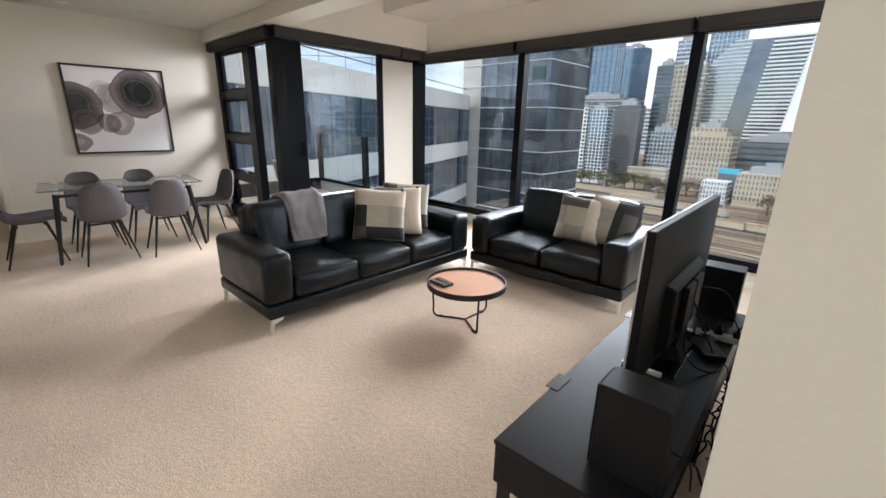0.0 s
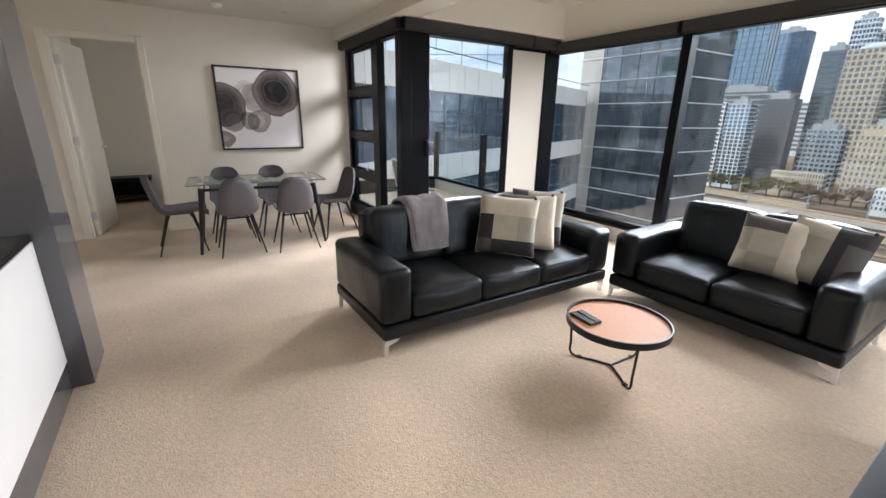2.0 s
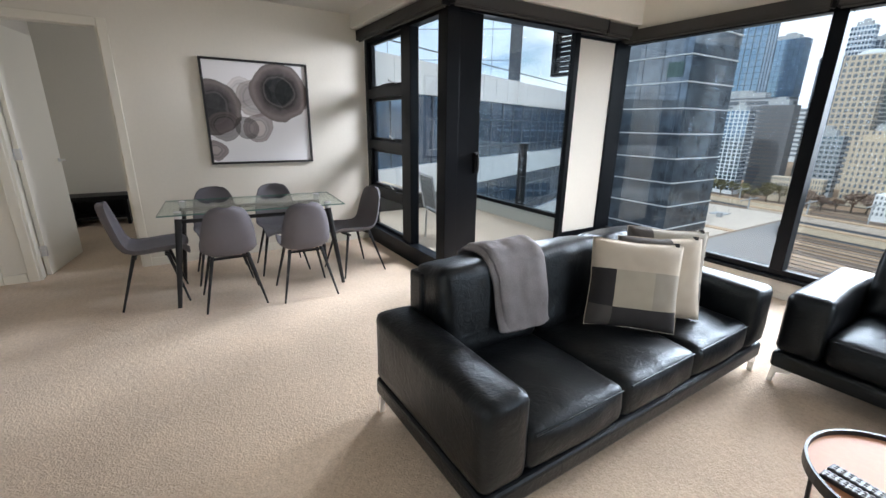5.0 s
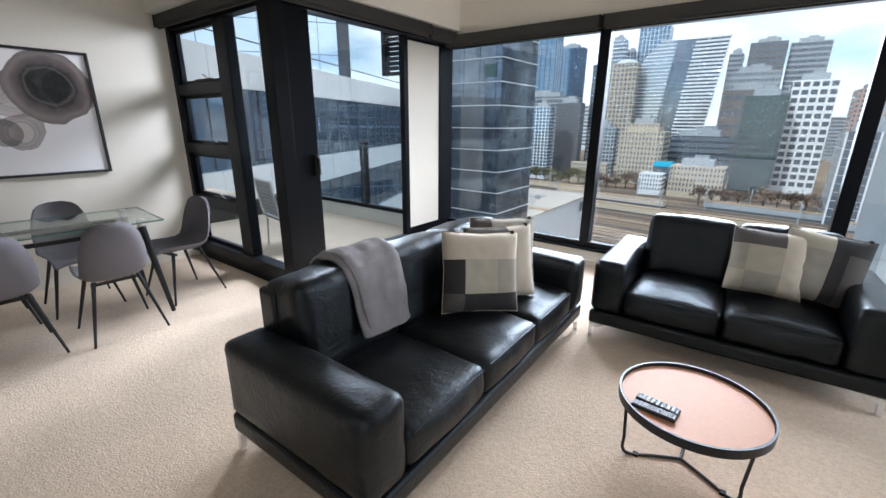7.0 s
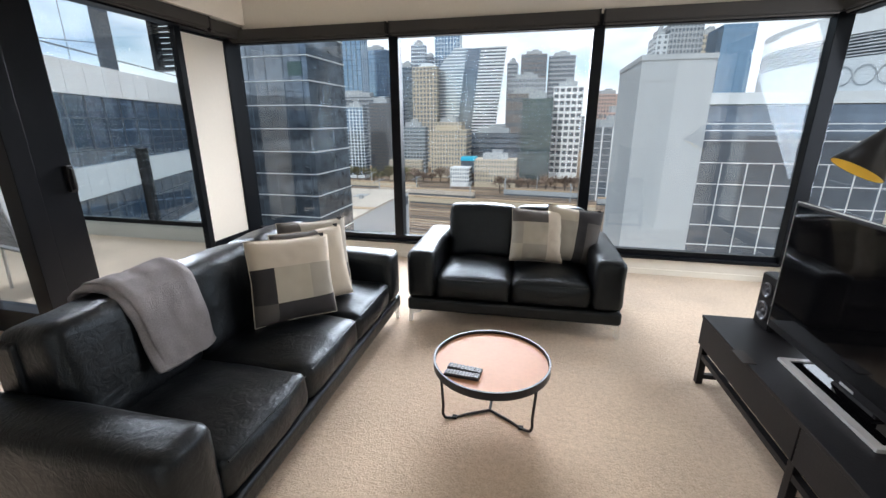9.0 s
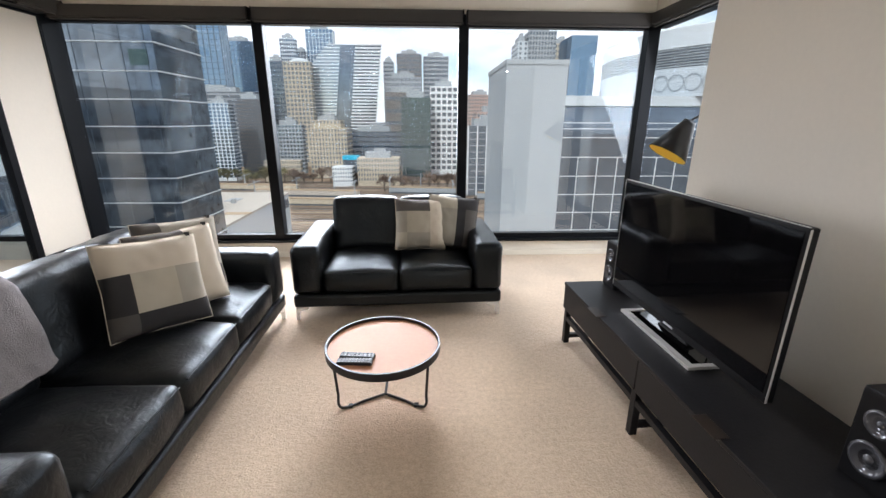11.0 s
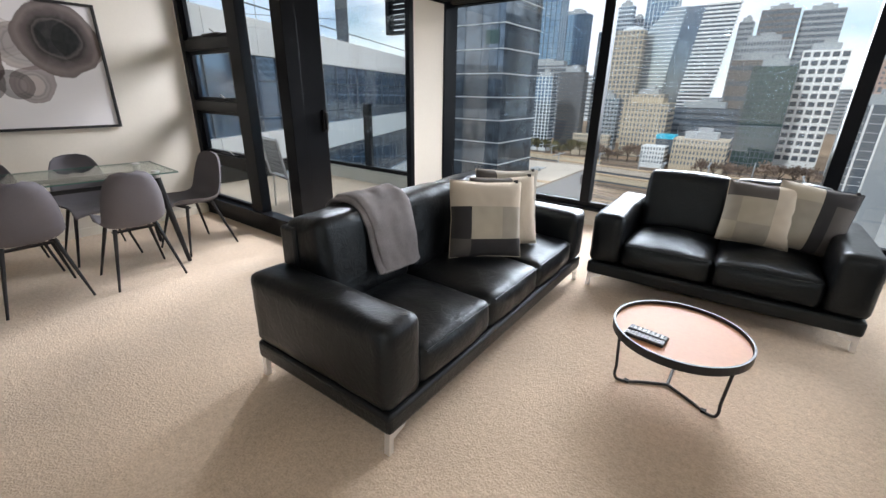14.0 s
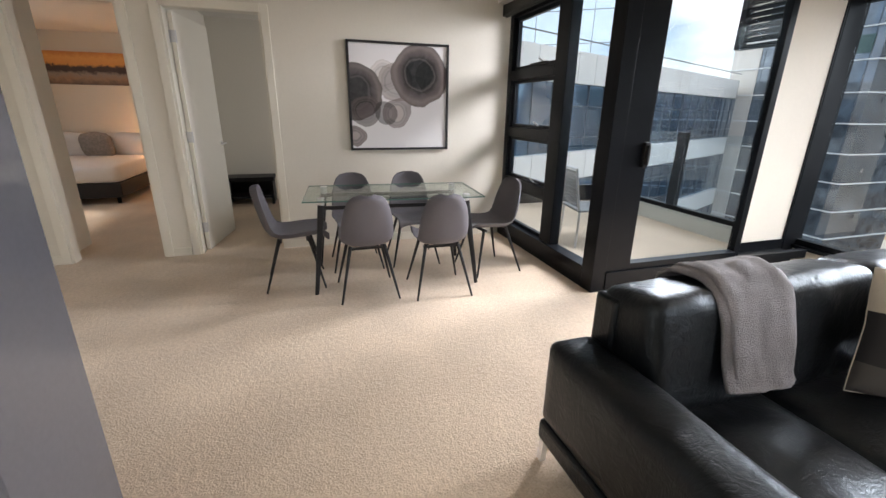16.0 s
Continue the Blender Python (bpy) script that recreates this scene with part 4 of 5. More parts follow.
# ---- picture on the wall ----
def ink_print():
    """Watercolour rings on white paper, laid out in the picture's own plane."""
    m, nt, b = nodes("ink_wash_print")
    L = nt.links.new
    co = nt.nodes.new("ShaderNodeTexCoord")
    warp = nt.nodes.new("ShaderNodeTexNoise")
    warp.inputs["Scale"].default_value, warp.inputs["Detail"].default_value = 5, 8
    L(co.outputs["Object"], warp.inputs["Vector"])
    last = None
    base = nt.nodes.new("ShaderNodeRGB")
    base.outputs[0].default_value = (.80, .79, .80, 1)
    last = base.outputs[0]
    # centre y, z, radius, ink colour, inner colour, strength
    for cy, cz, rad, rim, core, k in ((-.17, .20, .16, (.46, .43, .41), (.42, .39, .37), .55), (-.05, .14, .19, (.26, .22, .20), (.24, .21, .20), .65), (.36, .20, .19, (.24, .20, .185), (.19, .165, .15), .75), (.22, .22, .30, (.15, .125, .12), (.008, .010, .010), .98),
                                      (-.46, .05, .29, (.13, .11, .105), (.014, .014, .015), .96), (-.36, -.14, .16, (.10, .085, .08), (.12, .10, .10), .7), (-.03, -.15, .155, (.17, .13, .125), (.42, .35, .32), .7), (-.15, -.15, .12, (.035, .03, .03), (.13, .11, .11), .6), (-.47, -.37, .11, (.15, .11, .105), (.36, .28, .26), .8)):
        sub = nt.nodes.new("ShaderNodeVectorMath")
        sub.operation = "SUBTRACT"
        sub.inputs[1].default_value = (0, cy, cz)
        L(co.outputs["Object"], sub.inputs[0])
        ln = nt.nodes.new("ShaderNodeVectorMath")
        ln.operation = "LENGTH"
        L(sub.outputs[0], ln.inputs[0])
        wob = nt.nodes.new("ShaderNodeMath")
        wob.operation = "MULTIPLY_ADD"
        wob.inputs[1].default_value, wob.inputs[2].default_value = .10, -.05
        L(warp.outputs["Fac"], wob.inputs[0])
        dist = nt.nodes.new("ShaderNodeMath")
        L(ln.outputs["Value"], dist.inputs[0])
        L(wob.outputs[0], dist.inputs[1])
        nd = nt.nodes.new("ShaderNodeMath")
        nd.operation = "DIVIDE"
        nd.inputs[1].default_value = rad
        L(dist.outputs[0], nd.inputs[0])
        ramp = nt.nodes.new("ShaderNodeValToRGB")
        e = ramp.color_ramp.elements
        e[0].position, e[0].color = 0.0, (*core, 1)
        e[1].position, e[1].color = .97, (*rim, 1)
        mid = tuple(a * .5 + c * .5 for a, c in zip(core, rim))
        for p, col in ((.47, core), (.53, tuple(c * .8 + .02 for c in mid)), (.57, tuple(c * .35 for c in mid)), (.66, mid), (.76, tuple(c * .8 for c in rim)), (.86, tuple(min(1, c * 1.35) for c in rim))):
            e.new(p).color = (*col, 1)
        L(nd.outputs[0], ramp.inputs["Fac"])
        msk = nt.nodes.new("ShaderNodeMapRange")
        msk.inputs["From Min"].default_value, msk.inputs["From Max"].default_value = 1.0, .97
        msk.inputs["To Min"].default_value, msk.inputs["To Max"].default_value = 0, k
        L(nd.outputs[0], msk.inputs["Value"])
        wash = nt.nodes.new("ShaderNodeTexNoise")
        wash.inputs["Scale"].default_value, wash.inputs["Detail"].default_value, wash.inputs["Distortion"].default_value = 6 + rad * 9, 5, 1.2
        L(sub.outputs[0], wash.inputs["Vector"])
        thinned = nt.nodes.new("ShaderNodeMapRange")
        thinned.inputs["From Min"].default_value, thinned.inputs["From Max"].default_value = .3, .62
        thinned.inputs["To Min"].default_value, thinned.inputs["To Max"].default_value = .965, 1.0
        L(wash.outputs["Fac"], thinned.inputs["Value"])
        ink = nt.nodes.new("ShaderNodeMath")
        ink.operation = "MULTIPLY"
        L(msk.outputs[0], ink.inputs[0])
        L(thinned.outputs[0], ink.inputs[1])
        mx = nt.nodes.new("ShaderNodeMixRGB")
        L(ink.outputs[0], mx.inputs["Fac"])
        L(last, mx.inputs["Color1"])
        L(ramp.outputs["Color"], mx.inputs["Color2"])
        last = mx.outputs["Color"]
    L(last, b.inputs["Base Color"])
    b.inputs["Roughness"].default_value = .6
    b.inputs["Specular IOR Level"].default_value = .15
    return m


pic = thing("framed_picture", "large square black-framed print of dark watercolour rings", "picture", pose(WX, 1.733, 1.546))
S = .526
slab("print", (.006, .022, -S + .02, S - .02, -S + .02, S - .02), ink_print(), pic, "white print with black and brown ink rings")
for r in [(.002, .042, -S, S, -S, -S + .022), (.002, .042, -S, S, S - .022, S), (.002, .042, -S, -S + .022, -S + .022, S - .022), (.002, .042, S - .022, S, -S + .022, S - .022)]:
    slab("frame", r, M_METALBLACK, pic, bev=.002)

# ---- small fittings ----
for y in (2.42, .62):
    o = thing("power_outlet", "white double power outlet on the wall", "power outlet", pose(WX, y, .22), "wall outlets")
    slab("plate", (0, .008, -.058, .058, -.036, .036), M_WHITE, o, bev=.003)
    for k in (-.028, .028):
        slab("switch", (.008, .0115, k - .008, k + .008, .008, .024), M_WHITE, o)
for x, y in ((-8.56, 2.03), (-6.6, 1.0), (-4.2, 1.2)):
    d = thing("downlight", "recessed ceiling downlight, switched off", "downlight", pose(x, y, 2.65), "ceiling downlights")
    bm = bmesh.new()
    lathe(bm, [(.052, 0), (.052, -.004), (.045, -.007), (.036, -.003), (.030, -.001)], 28)
    part("trim_ring", bm, M_ALU, d)
sd = thing("smoke_alarm", "round white smoke alarm on the ceiling", "smoke alarm", pose(-8.57, 1.295, 2.65))
bm = bmesh.new()
lathe(bm, [(.055, 0), (.055, -.02), (.045, -.034), (.02, -.038)], 28)
part("case", bm, M_WHITE, sd)

# ---- bedrooms ----
dl = structure(thing("door_2", "", ""), "cream flush bedroom door standing open", "door")
dl.matrix_world = pose(WX - .125, -.322, 0, 0, 0, 171)
slab("leaf", (0, .80, -.038, 0, .01, 2.235), M_TRIM, dl, bev=.002)
for z in (.25, 1.15, 2.03):
    slab("hinge", (-.012, .012, -.046, .006, z - .05, z + .05), M_ALU, dl, "steel butt hinge")
for sy in (-.038, 0):
    s = 1 if sy == 0 else -1
    h = slab("door_handle", (.73, .765, min(sy, sy + s * .01), max(sy, sy + s * .01), 1.02, 1.06), M_CHROME, dl, "chrome lever handle", bev=.002)
    bm = bmesh.new()
    rod(bm, (.747, sy, 1.04), (.747, sy + s * .05, 1.04), .009)
    rod(bm, (.755, sy + s * .048, 1.04), (.64, sy + s * .048, 1.04), .009)
    part("lever", bm, M_CHROME, h)

bt = thing("bench_seat", "low dark timber bench at the bedroom wall", "bench", pose(-11.72, -.14, 0))
slab("top", (-.2, .2, -.36, .36, .36, .42), M_BOARD, bt, bev=.004)
slab("shelf", (-.18, .18, -.33, .33, .10, .13), M_BOARD, bt)
for y in (-.34, .30):
    slab("side", (-.2, .2, y, y + .04, 0, .36), M_BOARD, bt)
slab("back", (-.2, -.17, -.3, .3, .13, .36), M_BOARD, bt)


def bed(m, label, w, l, extras):
    b = thing("bed", label, "bed", m)
    slab("base", (-w / 2, w / 2, 0, l, .10, .32), M_DARKCLOTH, b, "black upholstered base", bev=.01)
    part("mattress", moved(soft_block(w, l, .24, .06, .02, .008, 3, .08), pose(0, l / 2, .44)), M_LINEN, b, smooth=True)
    for x in (-w / 2 + .1, w / 2 - .1):
        for y in (.1, l - .1):
            bm = bmesh.new()
            rod(bm, (x, y, .1), (x, y, 0), .03, .025)
            part("leg", bm, M_BLACK, b)
    return b


bed(pose(-14.14, -2.86, 0, 0, 0, -90), "white-made bed on a black base", 1.75, 2.1, 0)
for y, k in ((-3.28, 0), (-2.42, 1)):
    pl = thing("pillow", "plump white pillow on the bed", "pillow", pose(-13.92, y, .74, 0, 20, 0), "bed pillows")
    part("case", soft_block(.16, .68, .42, .07, .03, .012, 5 + k, .05), M_LINEN, pl, smooth=True)
fc = thing("fur_cushion", "shaggy taupe fur cushion on the bed", "cushion", pose(-13.74, -2.84, .75, 0, 15, 0))
part("cover", soft_block(.14, .46, .40, .06, .04, .03, 9, .03), M_FUR, fc, smooth=True)


def skyline_print():
    m, nt, b = nodes("sunset_skyline_print")
    L = nt.links.new
    co = nt.nodes.new("ShaderNodeTexCoord")
    sep = nt.nodes.new("ShaderNodeSeparateXYZ")
    L(co.outputs["Object"], sep.inputs[0])
    n = nt.nodes.new("ShaderNodeTexNoise")
    n.inputs["Scale"].default_value, n.inputs["Detail"].default_value = 14, 6
    L(co.outputs["Object"], n.inputs["Vector"])
    ad = nt.nodes.new("ShaderNodeMath")
    ad.operation = "MULTIPLY_ADD"
    ad.inputs[1].default_value = .16
    L(n.outputs["Fac"], ad.inputs[0])
    L(sep.outputs["Z"], ad.inputs[2])
    r = nt.nodes.new("ShaderNodeValToRGB")
    e = r.color_ramp.elements
    e[0].position, e[0].color = .0, (.10, .07, .05, 1)
    e[1].position, e[1].color = 1.0, (.62, .24, .06, 1)
    for p, c in ((.2, (.34, .22, .14)), (.32, (.30, .25, .20)), (.42, (.05, .035, .03)), (.56, (.07, .04, .03)), (.62, (.75, .36, .10)), (.8, (.80, .42, .12))):
        e.new(p).color = (*c, 1)
    mr = nt.nodes.new("ShaderNodeMapRange")
    mr.inputs["From Min"].default_value, mr.inputs["From Max"].default_value = -.2, .36
    L(ad.outputs[0], mr.inputs["Value"])
    L(mr.outputs[0], r.inputs["Fac"])
    L(r.outputs["Color"], b.inputs["Base Color"])
    b.inputs["Roughness"].default_value = .5
    return m


pa = thing("panoramic_canvas", "panoramic canvas print of a city skyline at sunset", "picture", pose(-14.2, -2.85, 2.05))
slab("canvas", (.002, .04, -.85, .85, -.27, .27), skyline_print(), pa, bev=.003)
bs = thing("bedside_lamp", "small lit bedside lamp", "table lamp", pose(-13.98, -1.78, .5))
slab("table", (-.2, .2, -.18, .18, -.5, 0), M_BOARD, bs, "dark bedside cabinet", bev=.004)
bm = bmesh.new()
lathe(bm, [(.06, 0), (.06, .015), (.012, .03), (.012, .22)], 20)
part("stem", bm, M_CHROME, bs)
bm = bmesh.new()
lathe(bm, [(.10, .20), (.12, .20), (.09, .38), (.07, .38)], 28)
part("shade", bm, glow("lit_lampshade", (1.0, .50, .22), 30.0), bs, "warm glowing shade")
b2 = thing("bed", "white-made bed edge showing in the second bedroom", "bed", pose(-10.6, .62, 0))
slab("base", (-.9, 1.0, .0, 1.5, 0, .3), M_DARKCLOTH, b2, bev=.01)
part("mattress", moved(soft_block(1.95, 1.55, .26, .08, .02, .01, 4, .08), pose(.05, .76, .43)), M_LINEN, b2, smooth=True)


# ---- outside: ground, rail yard, buildings ----
GZ = -40.0
# distance haze is put into these colours: paler windows, bluer concrete and cladding
C_WHITE = surface("white_render", (.62, .65, .67), .7, vary=.05, scale=.1, fine=1)
C_CREAMST = surface("cream_sandstone", (.46, .395, .30), .8, vary=.12, scale=.08, fine=1)
C_CONC = surface("grey_concrete", (.33, .355, .375), .8, vary=.1, scale=.06, fine=.8)
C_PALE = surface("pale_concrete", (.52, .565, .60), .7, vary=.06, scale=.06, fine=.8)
C_CREAMPALE = surface("pale_cream_cladding", (.60, .57, .53), .6, vary=.06, scale=.2, fine=1.5)
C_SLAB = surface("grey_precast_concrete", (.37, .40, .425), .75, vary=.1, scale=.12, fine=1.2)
C_DARK = surface("dark_cladding", (.085, .105, .13), .5, vary=.15, scale=.05, fine=.6)
C_BROWN = surface("brown_grey_cladding", (.14, .125, .115), .6, vary=.15, scale=.05, fine=.6)
C_PINK = surface("pink_granite", (.42, .30, .26), .7, vary=.1, scale=.05, fine=.6)
# window colour lightened and blued in place of haze
C_WIN = surface("hazed_far_glass", (.125, .15, .18), .15, vary=.35, scale=.25, fine=.9)
C_BLUE = surface("blue_curtain_wall", (.16, .25, .35), .08, metal=.75, vary=.18, scale=.03, fine=.5)
C_BLUEDK = surface("dark_blue_curtain_wall", (.10, .14, .19), .08, metal=.6, vary=.25, scale=.04, fine=.5)
C_GREEN = surface("green_curtain_wall", (.07, .115, .11), .15, metal=.35, vary=.3, scale=.15, fine=.7)
C_MIRROR = surface("mirrored_curtain_wall", (.60, .70, .82), .03, metal=1.0, vary=.08, scale=.2, fine=.6)
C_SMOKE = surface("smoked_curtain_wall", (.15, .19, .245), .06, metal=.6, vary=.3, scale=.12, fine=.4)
C_NAVY = surface("navy_curtain_wall", (.14, .22, .32), .05, metal=.7, vary=.3, scale=.12, fine=.4)
C_PANEL = surface("white_facade_panel", (.84, .85, .84), .5, vary=.03, scale=.4, fine=2)
# blue glass lightened, so that its colour carries the haze
C_HAZE = surface("hazed_blue_curtain_wall", (.30, .37, .44), .1, metal=.5, vary=.2, scale=.05, fine=.5)
C_TAN = surface("tan_ballast", (.42, .31, .205), .95, vary=.3, scale=.05, fine=.5)
C_SOOT = surface("dark_ballast", (.13, .095, .07), .95, vary=.35, scale=.05, fine=.5)
C_NEIGH = surface("grey_mirrored_curtain_wall", (.17, .20, .235), .05, metal=.6, vary=.6, scale=.3, fine=.8)
C_LINE = surface("white_aluminium_fin", (.72, .74, .75), .4, vary=.03)
C_ROOF = surface("gravel_roof", (.47, .42, .365), .95, vary=.2, scale=.05, fine=.7)
C_RAIL = surface("rail_ballast", (.27, .185, .12), .95, vary=.35, scale=.03, fine=.35)
C_STEEL = surface("rail_steel", (.20, .17, .15), .5, metal=.5, vary=.1)
C_CYAN = surface("cyan_roofing", (.02, .42, .62), .5, vary=.05)
C_LEAF = surface("eucalypt_leaf", (.15, .14, .065), .8, vary=.3, scale=.4, fine=2, each=.25)
C_BARE = surface("bare_winter_twigs", (.19, .135, .105), .9, vary=.3, scale=.4, fine=2, each=.25)
C_TRUNK = surface("tree_bark", (.12, .095, .075), .9, vary=.2, scale=2)

structure(slab("ground", (-3000, 3000, -1500, 4500, GZ - 1, GZ), C_RAIL), "brown rail land and streets far below", "ground")
structure(slab("road", (-420, 420, 318, 334, GZ, GZ + .12), surface("asphalt", (.06, .06, .062), .9, vary=.2, scale=.1, fine=1)), "asphalt street beyond the railway", "road")


def stuff(ob):
    ob["kind"] = "stuff"
    return ob


def tower(name, label, x0, x1, y, depth, top, floors, cols, wall, glass=None, style="grid", fill=(.62, .6), low=GZ, side=True, roof=True):
    """A building whose front looks south: its body, its windows or window bands, and its roof plant."""
    glass = glass or C_WIN
    if len(label.split()) < 5:
        label += " in the city skyline"
    depth = depth * .4 if x0 < -90 else depth
    t = thing(name, label, "building", pose((x0 + x1) / 2, y, low))
    w, h = x1 - x0, top - low
    slab("wall", (-w / 2, w / 2, 0, depth, 0, h), wall, t)
    fh = h / floors
    sx = 1 if (x0 + x1) / 2 < -4 else -1
    nd = max(1, round(cols * depth / w))
    if style == "grid":
        floors, cols, nd = int(floors * 1.3), int(cols * 1.4), int(nd * 1.4)
        fh = h / floors
        bm = bmesh.new()
        cw, dw = w / cols, depth / nd
        for k in range(1, floors):
            z = k * fh
            za, zb = z + fh * (1 - fill[1]) / 2, z + fh * (1 + fill[1]) / 2
            for i in range(cols):
                xa = -w / 2 + cw * (i + (1 - fill[0]) / 2)
                box(bm, xa, xa + cw * fill[0], -.12, .1, za, zb)
            if side:
                for i in range(nd):
                    ya = dw * (i + (1 - fill[0]) / 2)
                    box(bm, sx * w / 2 - .1, sx * w / 2 + .12, ya, ya + dw * fill[0], za, zb)
        stuff(part("windows", bm, glass, t))
    elif style == "bands":
        me = None
        for k in range(1, floors):
            if me is None:
                bm = bmesh.new()
                zz = fh * fill[1]
                box(bm, -w / 2 + .3, w / 2 - .3, -.14, .1, 0, zz)
                if side:
                    box(bm, sx * w / 2 - .1, sx * w / 2 + .14, .3, depth - .3, 0, zz)
                ob = part("window_band", bm, glass, t)
                me = ob.data
            else:
                ob = link("window_band", me, t)
            ob.location.z = k * fh + fh * (1 - fill[1]) / 2
    elif style == "curtain":
        bm = bmesh.new()
        for k in range(1, floors):
            box(bm, -w / 2 - .1, w / 2 + .1, -.16, depth, k * fh - fill[1] / 2, k * fh + fill[1] / 2)
        for i in range(cols + 1):
            xa = -w / 2 + w * i / cols
            box(bm, xa - fill[0] / 2, xa + fill[0] / 2, -.2, .1, 0, h)
        if side:
            for i in range(nd + 1):
                ya = depth * i / nd
                box(bm, sx * w / 2 - .1, sx * w / 2 + .2, ya - fill[0] / 2, ya + fill[0] / 2, 0, h)
        stuff(part("mullions", bm, glass, t))
    if roof:
        boxes("roof_plant", [(-w * .32, w * .28, depth * .2, depth * .8, h, h + min(4, fh * 1.2)), (-w * .1, w * .15, depth * .3, depth * .6, h + min(4, fh * 1.2), h + min(6, fh * 2))], C_CONC, t)
    return t


tower("glass_tower", "tall blue glass office tower", -243, -212, 421, 40, 118, 34, 9, C_BLUE, C_BLUEDK, "curtain", (.5, .5))
tower("glass_tower", "tall pale blue glass office tower", -211.5, -185.6, 424, 40, 104, 30, 5, C_BLUE, C_DARK, "curtain", (.7, .35))
tower("glass_tower", "blue glass tower with a dark outlined side", -226.5, -194.6, 521, 36, 85, 26, 8, C_BLUE, C_BLUEDK, "curtain", (.4, .4))
tower("office_tower", "dark banded office tower", -150, -134.5, 431, 30, 54, 24, 8, C_DARK, C_BLUEDK, "bands", (.6, .55))
tower("apartment_tower", "white gridded apartment tower", -167.2, -148.6, 301, 22, 13.3, 16, 5, C_PANEL, C_BLUEDK, "grid", (.7, .62))
tower("apartment_tower", "white and green glazed apartment tower", -148.2, -134.9, 303, 22, 12.2, 17, 4, C_WHITE, C_BLUE, "grid", (.74, .8))
tower("office_block", "dark flat-topped office block", -232, -152.5, 401, 40, 25, 16, 16, C_DARK, C_CONC, "bands", (.6, .3))
tower("office_block", "dark brown banded office block", -141.4, -122.6, 331, 24, 16, 22, 6, C_DARK, C_BROWN, "bands", (.6, .3))
tower("office_tower", "beige tower with square windows", -125.9, -102.8, 401, 26, 50, 19, 5, C_CREAMST, C_WIN, "grid", (.62, .66), roof=False)
dome = thing("tower_cap", "pale domed cap on the beige tower", "roof", pose(-114.3, 414, 50))
bm = bmesh.new()
lathe(bm, [(9, 0), (8.6, 2), (6, 3.4), (3, 4.2), (1, 4.6)], 20)
part("dome", bm, C_PALE, dome, smooth=True)
tower("glass_tower", "pale slim tower", -176, -157.8, 561, 24, 95, 24, 5, C_PALE, C_BLUE, "grid", (.7, .6))
tower("glass_tower", "very tall blue stepped tower", -164.5, -127.8, 641, 40, 120, 30, 8, C_BLUE, C_LINE, "curtain", (.5, .4))
tower("glass_tower", "lower blue wing of the stepped tower", -180.6, -165, 640, 30, 92, 24, 4, C_BLUEDK, C_LINE, "curtain", (.5, .4))
tower("office_tower", "slim grey tower", -53, -40.5, 561, 20, 71, 24, 4, C_CONC, C_WIN, "bands", (.6, .5))
tower("office_tower", "dark grey twin office tower", -34, -5.6, 521, 30, 74, 24, 9, C_BROWN, C_WIN, "bands", (.6, .6))
tower("office_tower", "grey-brown twin office tower", -3.6, 25.8, 531, 30, 73, 24, 9, C_CONC, C_WIN, "bands", (.6, .6))
tower("office_tower", "white-framed dark office tower", 1.2, 21.9, 331, 26, 25.6, 12, 4, C_PANEL, C_DARK, "grid", (.72, .6))
tower("glass_tower", "green glass hotel tower", -19.5, 1, 311, 24, 16.8, 16, 9, C_GREEN, C_DARK, "curtain", (.35, .5))
tower("office_block", "wide grey concrete office block", -40.2, -5, 431, 24, 41, 14, 14, C_CONC, C_WIN, "grid", (.6, .6))
tower("office_block", "dark lettered slab block", -39.9, -8, 425, 5, 27, 6, 6, C_BROWN, C_DARK, "bands", (.6, .3))
tower("heritage_building", "cream stone heritage building with rows of windows", -87.9, -60.3, 321, 24, -4, 9, 9, C_CREAMST, C_WIN, "grid", (.45, .6), roof=False)
tower("heritage_building", "stepped cream stone upper storeys", -85.6, -65.1, 325, 16, 1.3, 2, 6, C_CREAMST, C_WIN, "grid", (.45, .6), low=-4)
tower("office_block", "dark blue glass office block", -66.5, -23, 361, 24, -7.3, 8, 10, C_BLUEDK, C_WIN, "bands", (.6, .6))
tower("office_block", "grey glass office block", -120, -99, 345, 20, -2, 10, 6, C_CONC, C_BLUE, "grid", (.7, .6))
tower("heritage_building", "long low cream stone building", -114.8, -90, 301, 14, -25.4, 4, 14, C_CREAMST, C_WIN, "grid", (.4, .6), roof=False)
tower("brick_building", "beige flat-roofed building", -47.1, -20.1, 278, 18, -22, 5, 11, C_CREAMST, C_WIN, "grid", (.42, .55))
tower("small_house", "small white terrace building", -63, -50.3, 276, 12, -27.4, 4, 6, C_WHITE, C_WIN, "grid", (.45, .55), roof=False)
cy = thing("cyan_pavilion", "small building with a bright cyan roof", "building", pose(-54.5, 296, GZ))
slab("wall", (-5, 5, 0, 10, 0, 15.5), C_DARK, cy)
slab("roof", (-5.3, 5.3, -.5, 10.5, 15.5, 18), C_CYAN, cy, "bright cyan roof")
tower("office_block", "pink-beige tower block", 47.5, 74.4, 501, 30, 29.7, 14, 7, C_PINK, C_WIN, "grid", (.5, .5))
tower("glass_tower", "dark pointed glass tower", 92, 109.8, 601, 20, 50.8, 20, 4, C_BLUEDK, C_WIN, "bands", (.6, .5), roof=False)
tower("office_block", "modern dark office block with white outlines", 20.9, 41.4, 241, 26, -1.3, 11, 4, C_DARK, C_LINE, "curtain", (.7, .18))
